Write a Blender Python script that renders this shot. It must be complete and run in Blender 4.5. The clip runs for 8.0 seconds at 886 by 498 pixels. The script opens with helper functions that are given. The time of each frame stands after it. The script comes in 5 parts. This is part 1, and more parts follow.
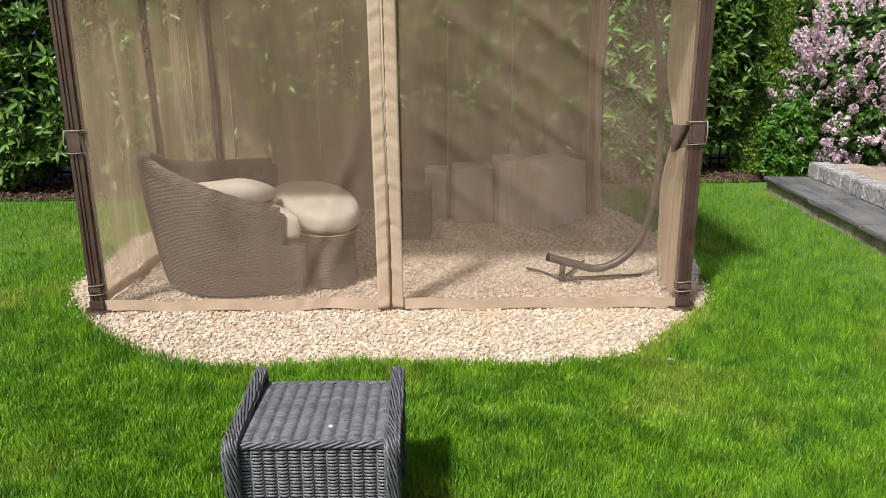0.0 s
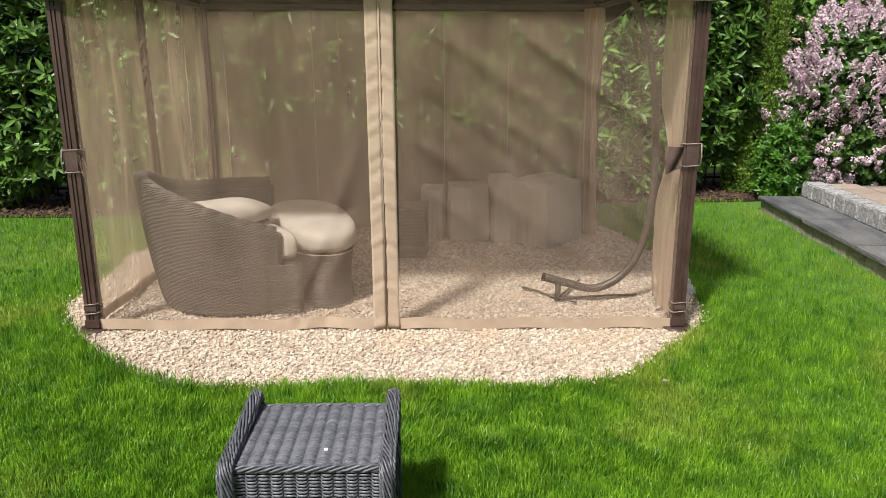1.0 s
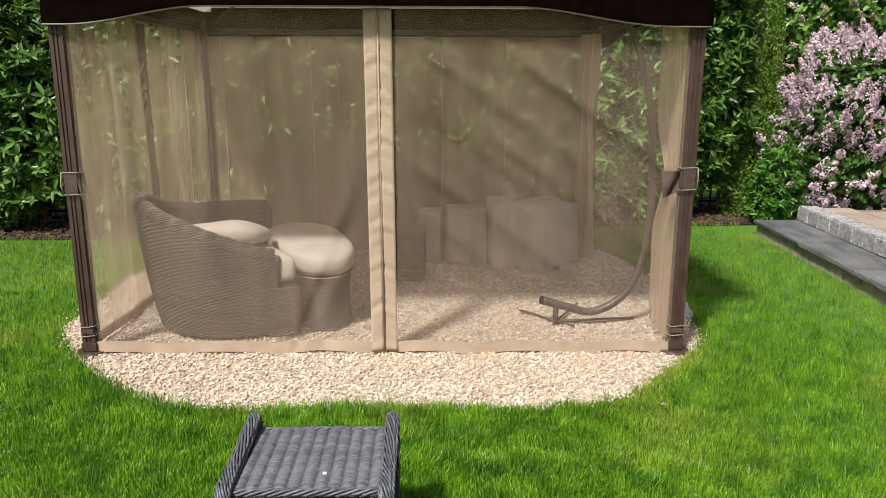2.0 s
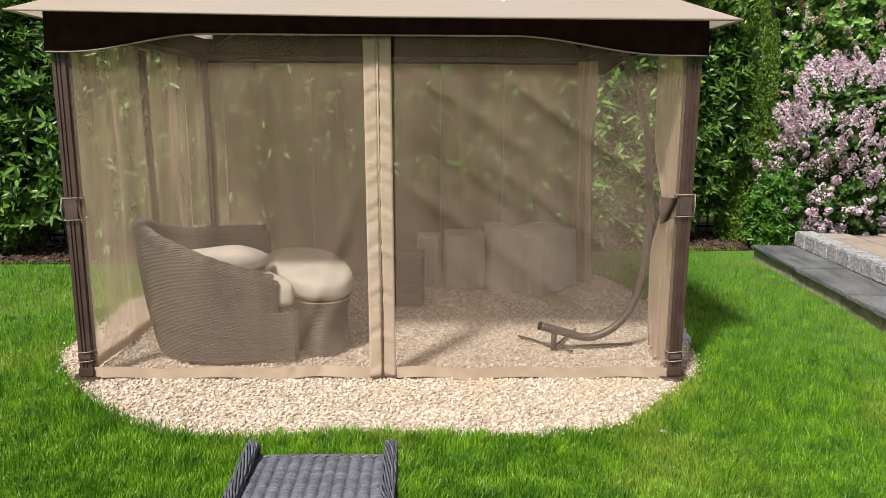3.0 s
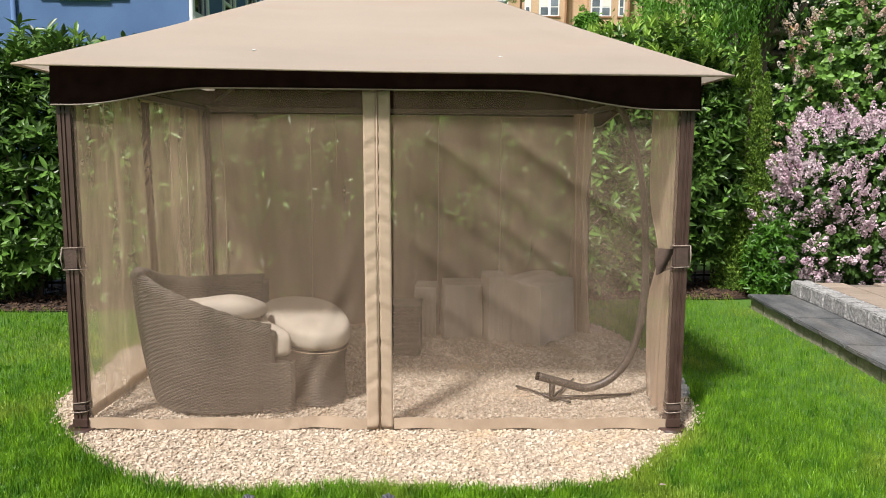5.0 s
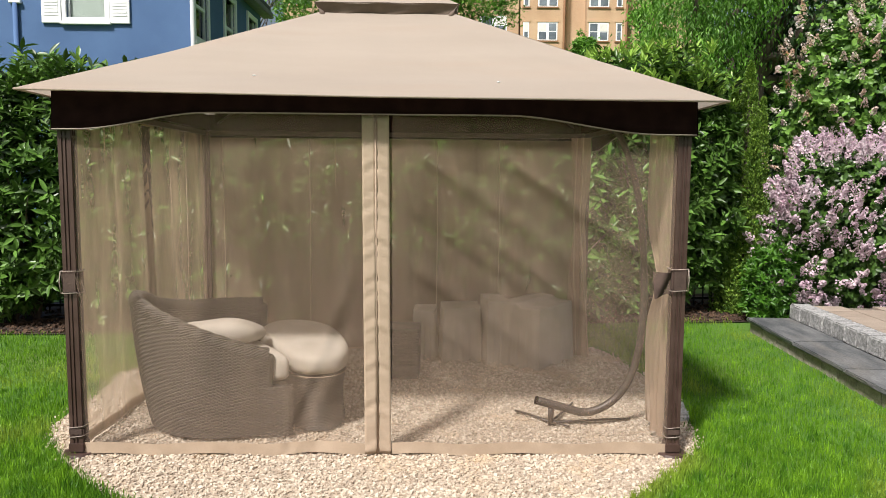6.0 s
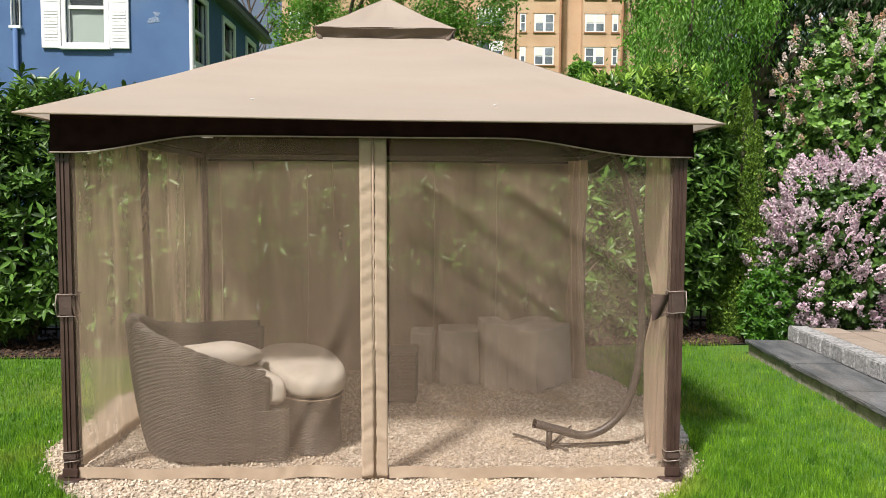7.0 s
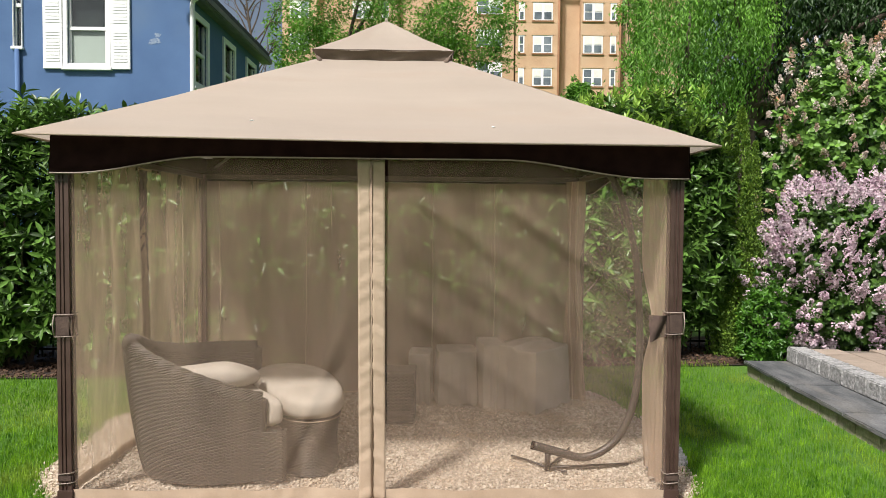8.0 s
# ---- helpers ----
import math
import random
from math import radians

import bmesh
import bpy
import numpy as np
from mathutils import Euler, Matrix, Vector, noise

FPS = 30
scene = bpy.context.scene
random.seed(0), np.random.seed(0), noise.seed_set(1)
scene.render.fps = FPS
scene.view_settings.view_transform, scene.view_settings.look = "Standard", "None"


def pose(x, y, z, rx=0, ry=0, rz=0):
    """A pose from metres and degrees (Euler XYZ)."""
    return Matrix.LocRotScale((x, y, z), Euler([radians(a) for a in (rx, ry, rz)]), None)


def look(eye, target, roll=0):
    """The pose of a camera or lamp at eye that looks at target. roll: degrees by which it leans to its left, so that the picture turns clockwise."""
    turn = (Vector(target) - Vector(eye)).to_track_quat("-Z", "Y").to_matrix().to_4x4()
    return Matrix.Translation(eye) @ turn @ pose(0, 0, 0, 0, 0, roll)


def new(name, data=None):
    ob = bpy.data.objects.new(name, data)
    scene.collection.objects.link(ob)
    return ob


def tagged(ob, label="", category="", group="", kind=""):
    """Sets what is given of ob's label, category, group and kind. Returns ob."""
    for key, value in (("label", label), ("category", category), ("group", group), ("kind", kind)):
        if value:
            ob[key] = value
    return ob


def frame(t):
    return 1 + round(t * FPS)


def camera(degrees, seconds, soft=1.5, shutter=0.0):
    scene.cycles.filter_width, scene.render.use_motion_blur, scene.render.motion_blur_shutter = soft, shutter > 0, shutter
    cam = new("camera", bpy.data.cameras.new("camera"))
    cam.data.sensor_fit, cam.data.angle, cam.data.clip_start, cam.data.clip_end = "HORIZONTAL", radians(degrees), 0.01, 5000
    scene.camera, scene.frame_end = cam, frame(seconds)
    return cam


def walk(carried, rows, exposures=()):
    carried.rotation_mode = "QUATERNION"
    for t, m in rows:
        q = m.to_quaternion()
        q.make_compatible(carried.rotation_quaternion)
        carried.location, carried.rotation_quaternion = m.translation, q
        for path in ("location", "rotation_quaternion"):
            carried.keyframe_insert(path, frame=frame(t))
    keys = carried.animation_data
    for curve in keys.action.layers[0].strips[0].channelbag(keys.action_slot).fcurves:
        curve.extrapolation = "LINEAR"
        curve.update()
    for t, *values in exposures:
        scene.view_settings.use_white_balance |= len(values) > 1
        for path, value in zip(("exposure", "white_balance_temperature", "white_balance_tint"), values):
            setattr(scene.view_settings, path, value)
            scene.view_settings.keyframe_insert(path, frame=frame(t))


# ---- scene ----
cam = camera(61.8, 8.0, soft=0.65)
PATH = [
    (0, (0.287, -4.087, 1.527), (0.296, -2.163, 0.983), -0.3),
    (0.5, (0.291, -4.092, 1.544), (0.305, -2.163, 1.017), -0.2),
    (1, (0.287, -4.095, 1.556), (0.307, -2.16, 1.052), 0.0),
    (1.5, (0.281, -4.1, 1.554), (0.307, -2.158, 1.08), 0.1),
    (3, (0.274, -4.114, 1.572), (0.309, -2.151, 1.191), 0.3),
    (3.5, (0.273, -4.118, 1.577), (0.31, -2.149, 1.228), 0.4),
    (4, (0.272, -4.119, 1.584), (0.311, -2.145, 1.266), 0.4),
    (4.5, (0.271, -4.127, 1.59), (0.311, -2.149, 1.303), 0.4),
    (6, (0.274, -4.139, 1.605), (0.318, -2.149, 1.408), 0.5),
    (6.5, (0.275, -4.142, 1.607), (0.322, -2.149, 1.44), 0.4),
    (7, (0.276, -4.14, 1.601), (0.326, -2.145, 1.466), 0.4),
    (7.5, (0.275, -4.141, 1.604), (0.329, -2.145, 1.496), 0.4),
    (8, (0.28, -4.146, 1.608), (0.333, -2.149, 1.526), 0.5),
]
walk(cam, [(t, look(eye, target, roll)) for t, eye, target, roll in PATH])

# ---- daylight ----
SUN = Vector((-0.40, -0.63, 1.0)).normalized()
world = bpy.data.worlds.new("world")
scene.world = world
world.use_nodes = True
sky = world.node_tree.nodes.new("ShaderNodeTexSky")
sky.sky_type, sky.sun_disc = "NISHITA", False
sky.sun_elevation = math.asin(SUN.z)
sky.sun_rotation = math.atan2(SUN.x, SUN.y)
sky.air_density, sky.dust_density, sky.ozone_density = 1.0, 5.0, 1.0
world.node_tree.nodes["Background"].inputs[1].default_value = 0.078
# thin bright haze: the sky's colour is washed out towards white
haze = world.node_tree.nodes.new("ShaderNodeHueSaturation")
haze.inputs["Saturation"].default_value = 0.8
world.node_tree.links.new(sky.outputs[0], haze.inputs["Color"])
world.node_tree.links.new(haze.outputs[0], world.node_tree.nodes["Background"].inputs[0])
sun_lamp = bpy.data.lights.new("sun", "SUN")
sun_lamp.energy, sun_lamp.angle, sun_lamp.color = 5.0, radians(6), (1.0, 0.955, 0.91)
new("sun", sun_lamp).matrix_world = look((0, 0, 0), -SUN)
scene.view_settings.exposure = 0.32
rng = np.random.default_rng(7)


# ---- materials ----
def material(name, c1, c2, scale=6.0, rough=0.7, bump=0.0, bump_scale=80.0, metal=0.0, island=0.0, obj=0.0,
             fine=0.15, glow_through=0.0, spec=0.5, stretch=(1, 1, 1), c3=None, c3_scale=1.0):
    """Two base colours mixed by a coarse noise and by a random value per piece, with a fine grain over them."""
    m = bpy.data.materials.new(name)
    m.use_nodes = True
    nt = m.node_tree
    N, L = nt.nodes.new, nt.links.new
    b = nt.nodes["Principled BSDF"]
    geo = N("ShaderNodeNewGeometry")
    mp = N("ShaderNodeMapping")
    mp.inputs["Scale"].default_value = stretch
    L(geo.outputs["Position"], mp.inputs["Vector"])
    n1, n2 = N("ShaderNodeTexNoise"), N("ShaderNodeTexNoise")
    n1.inputs["Scale"].default_value, n1.inputs["Detail"].default_value = scale, 4
    n2.inputs["Scale"].default_value, n2.inputs["Detail"].default_value = bump_scale, 3
    L(mp.outputs[0], n1.inputs["Vector"])
    L(mp.outputs[0], n2.inputs["Vector"])
    ramp = N("ShaderNodeMapRange")
    ramp.inputs[1].default_value, ramp.inputs[2].default_value = 0.3, 0.7
    L(n1.outputs[0], ramp.inputs[0])
    fac = ramp.outputs[0]
    if island or obj:
        src = geo.outputs["Random Per Island"] if island else N("ShaderNodeObjectInfo").outputs["Random"]
        mx = N("ShaderNodeMix")
        mx.inputs[0].default_value = island or obj
        L(fac, mx.inputs[2])
        L(src, mx.inputs[3])
        fac = mx.outputs[0]
    col = N("ShaderNodeMix")
    col.data_type = "RGBA"
    col.inputs[6].default_value, col.inputs[7].default_value = (*c1, 1), (*c2, 1)
    L(fac, col.inputs[0])
    out = col.outputs[2]
    if c3:
        n3 = N("ShaderNodeTexNoise")
        n3.inputs["Scale"].default_value, n3.inputs["Detail"].default_value = c3_scale, 5
        L(mp.outputs[0], n3.inputs["Vector"])
        r3 = N("ShaderNodeMapRange")
        r3.inputs[1].default_value, r3.inputs[2].default_value = 0.52, 0.72
        L(n3.outputs[0], r3.inputs[0])
        k = N("ShaderNodeMix")
        k.data_type = "RGBA"
        k.inputs[7].default_value = (*c3, 1)
        L(r3.outputs[0], k.inputs[0])
        L(out, k.inputs[6])
        out = k.outputs[2]
    if fine:
        fr = N("ShaderNodeMapRange")
        fr.inputs[1].default_value, fr.inputs[2].default_value = 0.25, 0.75
        fr.inputs[3].default_value, fr.inputs[4].default_value = 1 - fine, 1 + fine
        L(n2.outputs[0], fr.inputs[0])
        vm = N("ShaderNodeVectorMath")
        vm.operation = "SCALE"
        L(out, vm.inputs[0])
        L(fr.outputs[0], vm.inputs["Scale"])
        out = vm.outputs[0]
    L(out, b.inputs["Base Color"])
    b.inputs["Roughness"].default_value, b.inputs["Metallic"].default_value = rough, metal
    b.inputs["Specular IOR Level"].default_value = spec
    if bump:
        bp = N("ShaderNodeBump")
        bp.inputs["Strength"].default_value, bp.inputs["Distance"].default_value = bump, 0.01
        L(n2.outputs[0], bp.inputs["Height"])
        L(bp.outputs[0], b.inputs["Normal"])
    if glow_through:
        tr = N("ShaderNodeBsdfTranslucent")
        L(out, tr.inputs["Color"])
        ms = N("ShaderNodeMixShader")
        ms.inputs[0].default_value = glow_through
        L(b.outputs[0], ms.inputs[1])
        L(tr.outputs[0], ms.inputs[2])
        L(ms.outputs[0], nt.nodes["Material Output"].inputs["Surface"])
    return m


def netting(name, c, cover, varied=0.12):
    """Fine mesh cloth: part of the light passes straight through the holes, the threads scatter the rest."""
    m = bpy.data.materials.new(name)
    m.use_nodes = True
    nt = m.node_tree
    N, L = nt.nodes.new, nt.links.new
    nt.nodes.remove(nt.nodes["Principled BSDF"])
    geo, n1 = N("ShaderNodeNewGeometry"), N("ShaderNodeTexNoise")
    mp = N("ShaderNodeMapping")
    mp.inputs["Scale"].default_value = (1, 1, 0.25)
    L(geo.outputs["Position"], mp.inputs["Vector"])
    n1.inputs["Scale"].default_value, n1.inputs["Detail"].default_value = 5.0, 5
    L(mp.outputs[0], n1.inputs["Vector"])
    r = N("ShaderNodeMapRange")
    r.inputs[1].default_value, r.inputs[2].default_value = 0.3, 0.7
    r.inputs[3].default_value, r.inputs[4].default_value = cover - varied, cover + varied
    L(n1.outputs[0], r.inputs[0])
    d, t, x, mix1, mix2 = (N("ShaderNodeBsdfDiffuse"), N("ShaderNodeBsdfTranslucent"), N("ShaderNodeBsdfTransparent"),
                           N("ShaderNodeMixShader"), N("ShaderNodeMixShader"))
    d.inputs[0].default_value = t.inputs[0].default_value = (*c, 1)
    mix1.inputs[0].default_value = 0.35
    L(d.outputs[0], mix1.inputs[1])
    L(t.outputs[0], mix1.inputs[2])
    L(r.outputs[0], mix2.inputs[0])
    L(x.outputs[0], mix2.inputs[1])
    L(mix1.outputs[0], mix2.inputs[2])
    L(mix2.outputs[0], nt.nodes["Material Output"].inputs["Surface"])
    return m


def pane_glass(name):
    m = bpy.data.materials.new(name)
    m.use_nodes = True
    nt = m.node_tree
    N, L = nt.nodes.new, nt.links.new
    nt.nodes.remove(nt.nodes["Principled BSDF"])
    f, x, g, mix = N("ShaderNodeFresnel"), N("ShaderNodeBsdfTransparent"), N("ShaderNodeBsdfGlossy"), N("ShaderNodeMixShader")
    f.inputs[0].default_value = 1.7
    x.inputs[0].default_value = (0.75, 0.82, 0.8, 1)
    g.inputs["Roughness"].default_value = 0.02
    L(f.outputs[0], mix.inputs[0])
    L(x.outputs[0], mix.inputs[1])
    L(g.outputs[0], mix.inputs[2])
    L(mix.outputs[0], nt.nodes["Material Output"].inputs["Surface"])
    return m


M_GROUND = material("lawn_soil", (0.042, 0.115, 0.008), (0.075, 0.165, 0.014), 1.5, 0.95, 0.4, 90, c3=(0.085, 0.14, 0.02), c3_scale=0.8)
M_GRASS = material("grass_blades", (0.017, 0.105, 0.010), (0.25, 0.47, 0.026), 7.0, 0.45, island=0.34, fine=0.1, glow_through=0.35, spec=0.3,
                   c3=(0.32, 0.40, 0.06), c3_scale=1.0)
M_STONE = material("pale_gravel", (0.29, 0.224, 0.162), (0.67, 0.588, 0.48), 5, 0.85, 0.2, 300, island=0.8, c3=(0.49, 0.38, 0.265), c3_scale=2.5)
M_STONE_OBJ = material("pale_gravel_pieces", (0.29, 0.224, 0.162), (0.67, 0.588, 0.48), 5, 0.85, 0.2, 300, obj=0.8)
M_GRIT = material("gravel_grit", (0.24, 0.183, 0.135), (0.54, 0.455, 0.36), 130, 0.95, 0.6, 160)
M_MULCH = material("bark_mulch", (0.014, 0.008, 0.005), (0.042, 0.024, 0.015), 25, 0.95, 0.8, 90)
M_POST = material("bronze_powder_coat", (0.046, 0.025, 0.020), (0.072, 0.043, 0.036), 9, 0.42, 0.06, 220, spec=0.5)
M_VAL = material("dark_brown_canvas", (0.010, 0.0044, 0.0042), (0.019, 0.0088, 0.008), 12, 0.9, 0.15, 500, spec=0.05)
M_CANVAS = material("tan_canvas", (0.475, 0.402, 0.339), (0.53, 0.455, 0.388), 2.2, 0.85, 0.12, 420, fine=0.05, glow_through=0.43,
                    c3=(0.50, 0.41, 0.34), c3_scale=2.6, stretch=(0.3, 1.6, 2.2))
# tan vent canvas coloured brown: the shade under the cupola is painted in
M_SKIRT = material("shade_toned_vent_cloth", (0.105, 0.075, 0.06), (0.16, 0.118, 0.093), 8, 0.85, 0.12, 300)
M_PIPING = material("pale_piping", (0.22, 0.18, 0.15), (0.30, 0.25, 0.21), 20, 0.7)
M_BAND = material("tan_band_cloth", (0.40, 0.305, 0.22), (0.47, 0.365, 0.27), 9, 0.85, 0.10, 240, fine=0.1, glow_through=0.12)
M_BAND_DARK = material("brown_tie_cloth", (0.05, 0.030, 0.024), (0.08, 0.052, 0.04), 14, 0.85, 0.3, 90)
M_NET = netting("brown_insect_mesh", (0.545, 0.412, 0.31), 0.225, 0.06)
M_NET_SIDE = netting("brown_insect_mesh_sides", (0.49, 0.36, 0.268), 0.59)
# lighter, yellower copy of the brown mesh: sunlight is put into its colour
M_NET_LEFT = netting("sun_toned_insect_mesh", (0.70, 0.535, 0.365), 0.46, 0.24)
M_ZIP = material("brown_zip_teeth", (0.27, 0.20, 0.145), (0.33, 0.25, 0.18), 30, 0.7)
# opaque panes; the grey-blue of reflected sky is painted into the colour
M_PANE_FAR = material("far_glass_sky_tone", (0.06, 0.075, 0.09), (0.22, 0.26, 0.30), 0.6, 0.15, spec=0.8)
M_NET_FOLD = netting("gathered_insect_mesh", (0.60, 0.445, 0.33), 0.58, 0.04)
M_WICKER = material("grey_wicker", (0.046, 0.049, 0.058), (0.145, 0.150, 0.172), 30, 0.45, island=0.5, fine=0.15)
M_WICKER_DARK = material("wicker_core", (0.02, 0.02, 0.022), (0.035, 0.035, 0.037), 30, 0.8)
M_RATTAN = material("brown_wicker", (0.062, 0.051, 0.041), (0.135, 0.113, 0.092), 25, 0.6, island=0.5, fine=0.15)
M_RATTAN_CORE = material("brown_wicker_core", (0.04, 0.033, 0.027), (0.06, 0.05, 0.042), 25, 0.8)
M_CUSHION = material("cream_cushion_cloth", (0.37, 0.325, 0.27), (0.44, 0.39, 0.33), 6, 0.9, 0.15, 260, fine=0.05)
M_COVER = material("grey_furniture_cover", (0.33, 0.288, 0.235), (0.42, 0.37, 0.305), 5, 0.85, 0.15, 200)
M_TUBE = material("brown_steel_tube", (0.055, 0.042, 0.035), (0.08, 0.062, 0.052), 10, 0.45, metal=0.2)
M_LAUREL = material("laurel_leaves", (0.003, 0.013, 0.002), (0.128, 0.262, 0.045), 3, 0.36, island=0.85, fine=0.08, glow_through=0.10, spec=0.35,
                    c3=(0.090, 0.175, 0.028), c3_scale=2.2)
M_SHOOT = material("new_laurel_shoots", (0.20, 0.36, 0.04), (0.40, 0.60, 0.12), 3, 0.4, island=0.7, fine=0.06, glow_through=0.3)
M_BRIGHT = material("bright_leaves", (0.02, 0.085, 0.007), (0.10, 0.25, 0.022), 4, 0.4, island=0.6, fine=0.08, glow_through=0.3)
M_LILAC_LEAF = material("lilac_leaves", (0.014, 0.052, 0.008), (0.23, 0.44, 0.075), 3, 0.42, island=0.8, fine=0.08, glow_through=0.25)
M_PINK_LEAF = material("pink_lilac_leaves", (0.010, 0.034, 0.006), (0.105, 0.22, 0.035), 3, 0.42, island=0.8, fine=0.08, glow_through=0.2)
M_CONIFER = material("conifer_sprays", (0.02, 0.075, 0.008), (0.27, 0.43, 0.055), 5, 0.6, island=0.85, glow_through=0.15)
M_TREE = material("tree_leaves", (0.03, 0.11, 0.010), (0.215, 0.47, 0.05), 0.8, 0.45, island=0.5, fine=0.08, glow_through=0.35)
# darkened copy of the tree leaves; deep shade is put into the colour
M_TREE_DARK = material("shade_toned_tree_leaves", (0.007, 0.026, 0.005), (0.040, 0.105, 0.017), 0.7, 0.5, island=0.5, fine=0.08, glow_through=0.3)
M_BARK = material("bark", (0.06, 0.045, 0.035), (0.13, 0.10, 0.08), 14, 0.9, 0.6, 70, stretch=(1, 1, 0.25))
M_PINK = material("pink_lilac_florets", (0.50, 0.31, 0.42), (0.82, 0.72, 0.75), 3, 0.7, island=0.6, fine=0.05, glow_through=0.25, c3=(0.70, 0.60, 0.65), c3_scale=2.0)
M_FADED = material("faded_lilac_florets", (0.46, 0.28, 0.16), (0.86, 0.81, 0.83), 2.2, 0.8, island=0.3, glow_through=0.2, c3=(0.42, 0.19, 0.06), c3_scale=2.6)
M_IRON = material("black_iron", (0.008, 0.008, 0.008), (0.015, 0.015, 0.015), 20, 0.5, metal=0.3)
M_BLUESTONE = material("bluestone", (0.050, 0.055, 0.060), (0.165, 0.168, 0.170), 9, 0.7, 0.5, 70, stretch=(1, 0.3, 1), obj=0.2, fine=0.3, c3=(0.165, 0.155, 0.14), c3_scale=3.0)
M_GRANITE = material("split_granite", (0.16, 0.16, 0.158), (0.42, 0.42, 0.415), 30, 0.88, 0.9, 65, obj=0.2, fine=0.3)
M_RISER = material("riser_stone", (0.19, 0.17, 0.135), (0.40, 0.36, 0.30), 12, 0.9, 0.6, 70, obj=0.3, fine=0.25)
M_PAVER = material("tan_pavers", (0.235, 0.185, 0.145), (0.34, 0.28, 0.225), 8, 0.9, 0.3, 120, obj=0.5)
M_JOINT = material("joint_sand", (0.12, 0.10, 0.08), (0.2, 0.17, 0.14), 30, 0.95, 0.4, 150)
M_BLUE = material("blue_stucco", (0.058, 0.118, 0.255), (0.075, 0.146, 0.30), 1.6, 0.85, 0.25, 90, fine=0.06, c3=(0.085, 0.15, 0.28), c3_scale=0.9)
M_SCUFF = material("rubbed_stucco", (0.10, 0.17, 0.31), (0.30, 0.36, 0.45), 22, 0.9, 0.3, 90)
M_WHITE = material("white_paint", (0.74, 0.75, 0.76), (0.80, 0.81, 0.82), 3, 0.5, fine=0.03)
M_BLIND = material("window_blind", (0.68, 0.66, 0.62), (0.76, 0.74, 0.70), 4, 0.9)
# window backing panel: the room's darkness is put into its colour
M_DARKROOM = material("unlit_room_panel", (0.012, 0.014, 0.016), (0.03, 0.032, 0.034), 2, 0.9)
M_ROOF = material("asphalt_shingles", (0.045, 0.047, 0.052), (0.09, 0.092, 0.10), 9, 0.9, 0.5, 60)
M_GUTTER = material("grey_gutter", (0.10, 0.105, 0.11), (0.15, 0.155, 0.16), 6, 0.5)
M_BRICK = material("orange_brick", (0.46, 0.30, 0.185), (0.56, 0.39, 0.25), 0.5, 0.9, 0.3, 14, fine=0.12, c3=(0.50, 0.355, 0.24), c3_scale=0.25)
M_BRICK_TRIM = material("brown_brick_trim", (0.22, 0.115, 0.06), (0.30, 0.16, 0.085), 1, 0.9)
M_GLASS = pane_glass("window_glass")


# ---- building helpers ----
def raw(name, verts, faces, mat, parent=None, label="", smooth=False):
    me = bpy.data.meshes.new(name)
    v = np.asarray(verts, dtype=np.float32)
    f = np.asarray(faces, dtype=np.int32)
    k = f.shape[1]
    me.vertices.add(len(v))
    me.vertices.foreach_set("co", v.ravel())
    me.loops.add(f.size)
    me.loops.foreach_set("vertex_index", f.ravel())
    me.polygons.add(len(f))
    me.polygons.foreach_set("loop_start", np.arange(len(f), dtype=np.int32) * k)
    me.polygons.foreach_set("use_smooth", np.full(len(f), smooth))
    me.update(calc_edges=True)
    me.validate()
    me.materials.append(mat)
    ob = new(name, me)
    ob.parent = parent
    if label:
        tagged(ob, label)
    return ob


def part(name, bm, mat, parent, label="", smooth=False):
    me = bpy.data.meshes.new(name)
    bmesh.ops.recalc_face_normals(bm, faces=bm.faces)
    for f in bm.faces:
        f.smooth = smooth
    bm.to_mesh(me)
    bm.free()
    me.materials.append(mat)
    ob = new(name, me)
    ob.parent = parent
    if label:
        tagged(ob, label)
    return ob


def thing(name, label, category, at=(0, 0, 0), turn=0.0, group="", kind=""):
    e = new(name)
    e.empty_display_size = 0.1
    e.matrix_world = pose(*at, 0, 0, turn)
    return tagged(e, label, category, group, kind)


def block(x0, x1, y0, y1, z0, z1, bevel=0.0, bm=None, jitter=0.0):
    own = bm or bmesh.new()
    r = bmesh.ops.create_cube(own, size=1)
    for v in r["verts"]:
        v.co = Vector(((x0 + x1) / 2 + v.co.x * (x1 - x0), (y0 + y1) / 2 + v.co.y * (y1 - y0), (z0 + z1) / 2 + v.co.z * (z1 - z0)))
        if jitter:
            v.co += Vector(rng.uniform(-jitter, jitter, 3))
    if bevel:
        edges = {e for v in r["verts"] for e in v.link_edges}
        bmesh.ops.bevel(own, geom=list(edges), offset=bevel, segments=2, affect="EDGES")
    return own


def frames_along(pts):
    pts = np.asarray(pts, float)
    t = np.gradient(pts, axis=0)
    t /= np.linalg.norm(t, axis=1)[:, None] + 1e-9
    up = np.where(np.abs(t[:, 2:3]) > 0.9, np.array([[1.0, 0, 0]]), np.array([[0, 0, 1.0]]))
    ref = up[0]
    a = np.empty_like(t)
    for i in range(len(t)):
        ref = ref - t[i] * ref.dot(t[i])
        ref /= np.linalg.norm(ref) + 1e-9
        a[i] = ref
    return pts, t, a, np.cross(t, a)


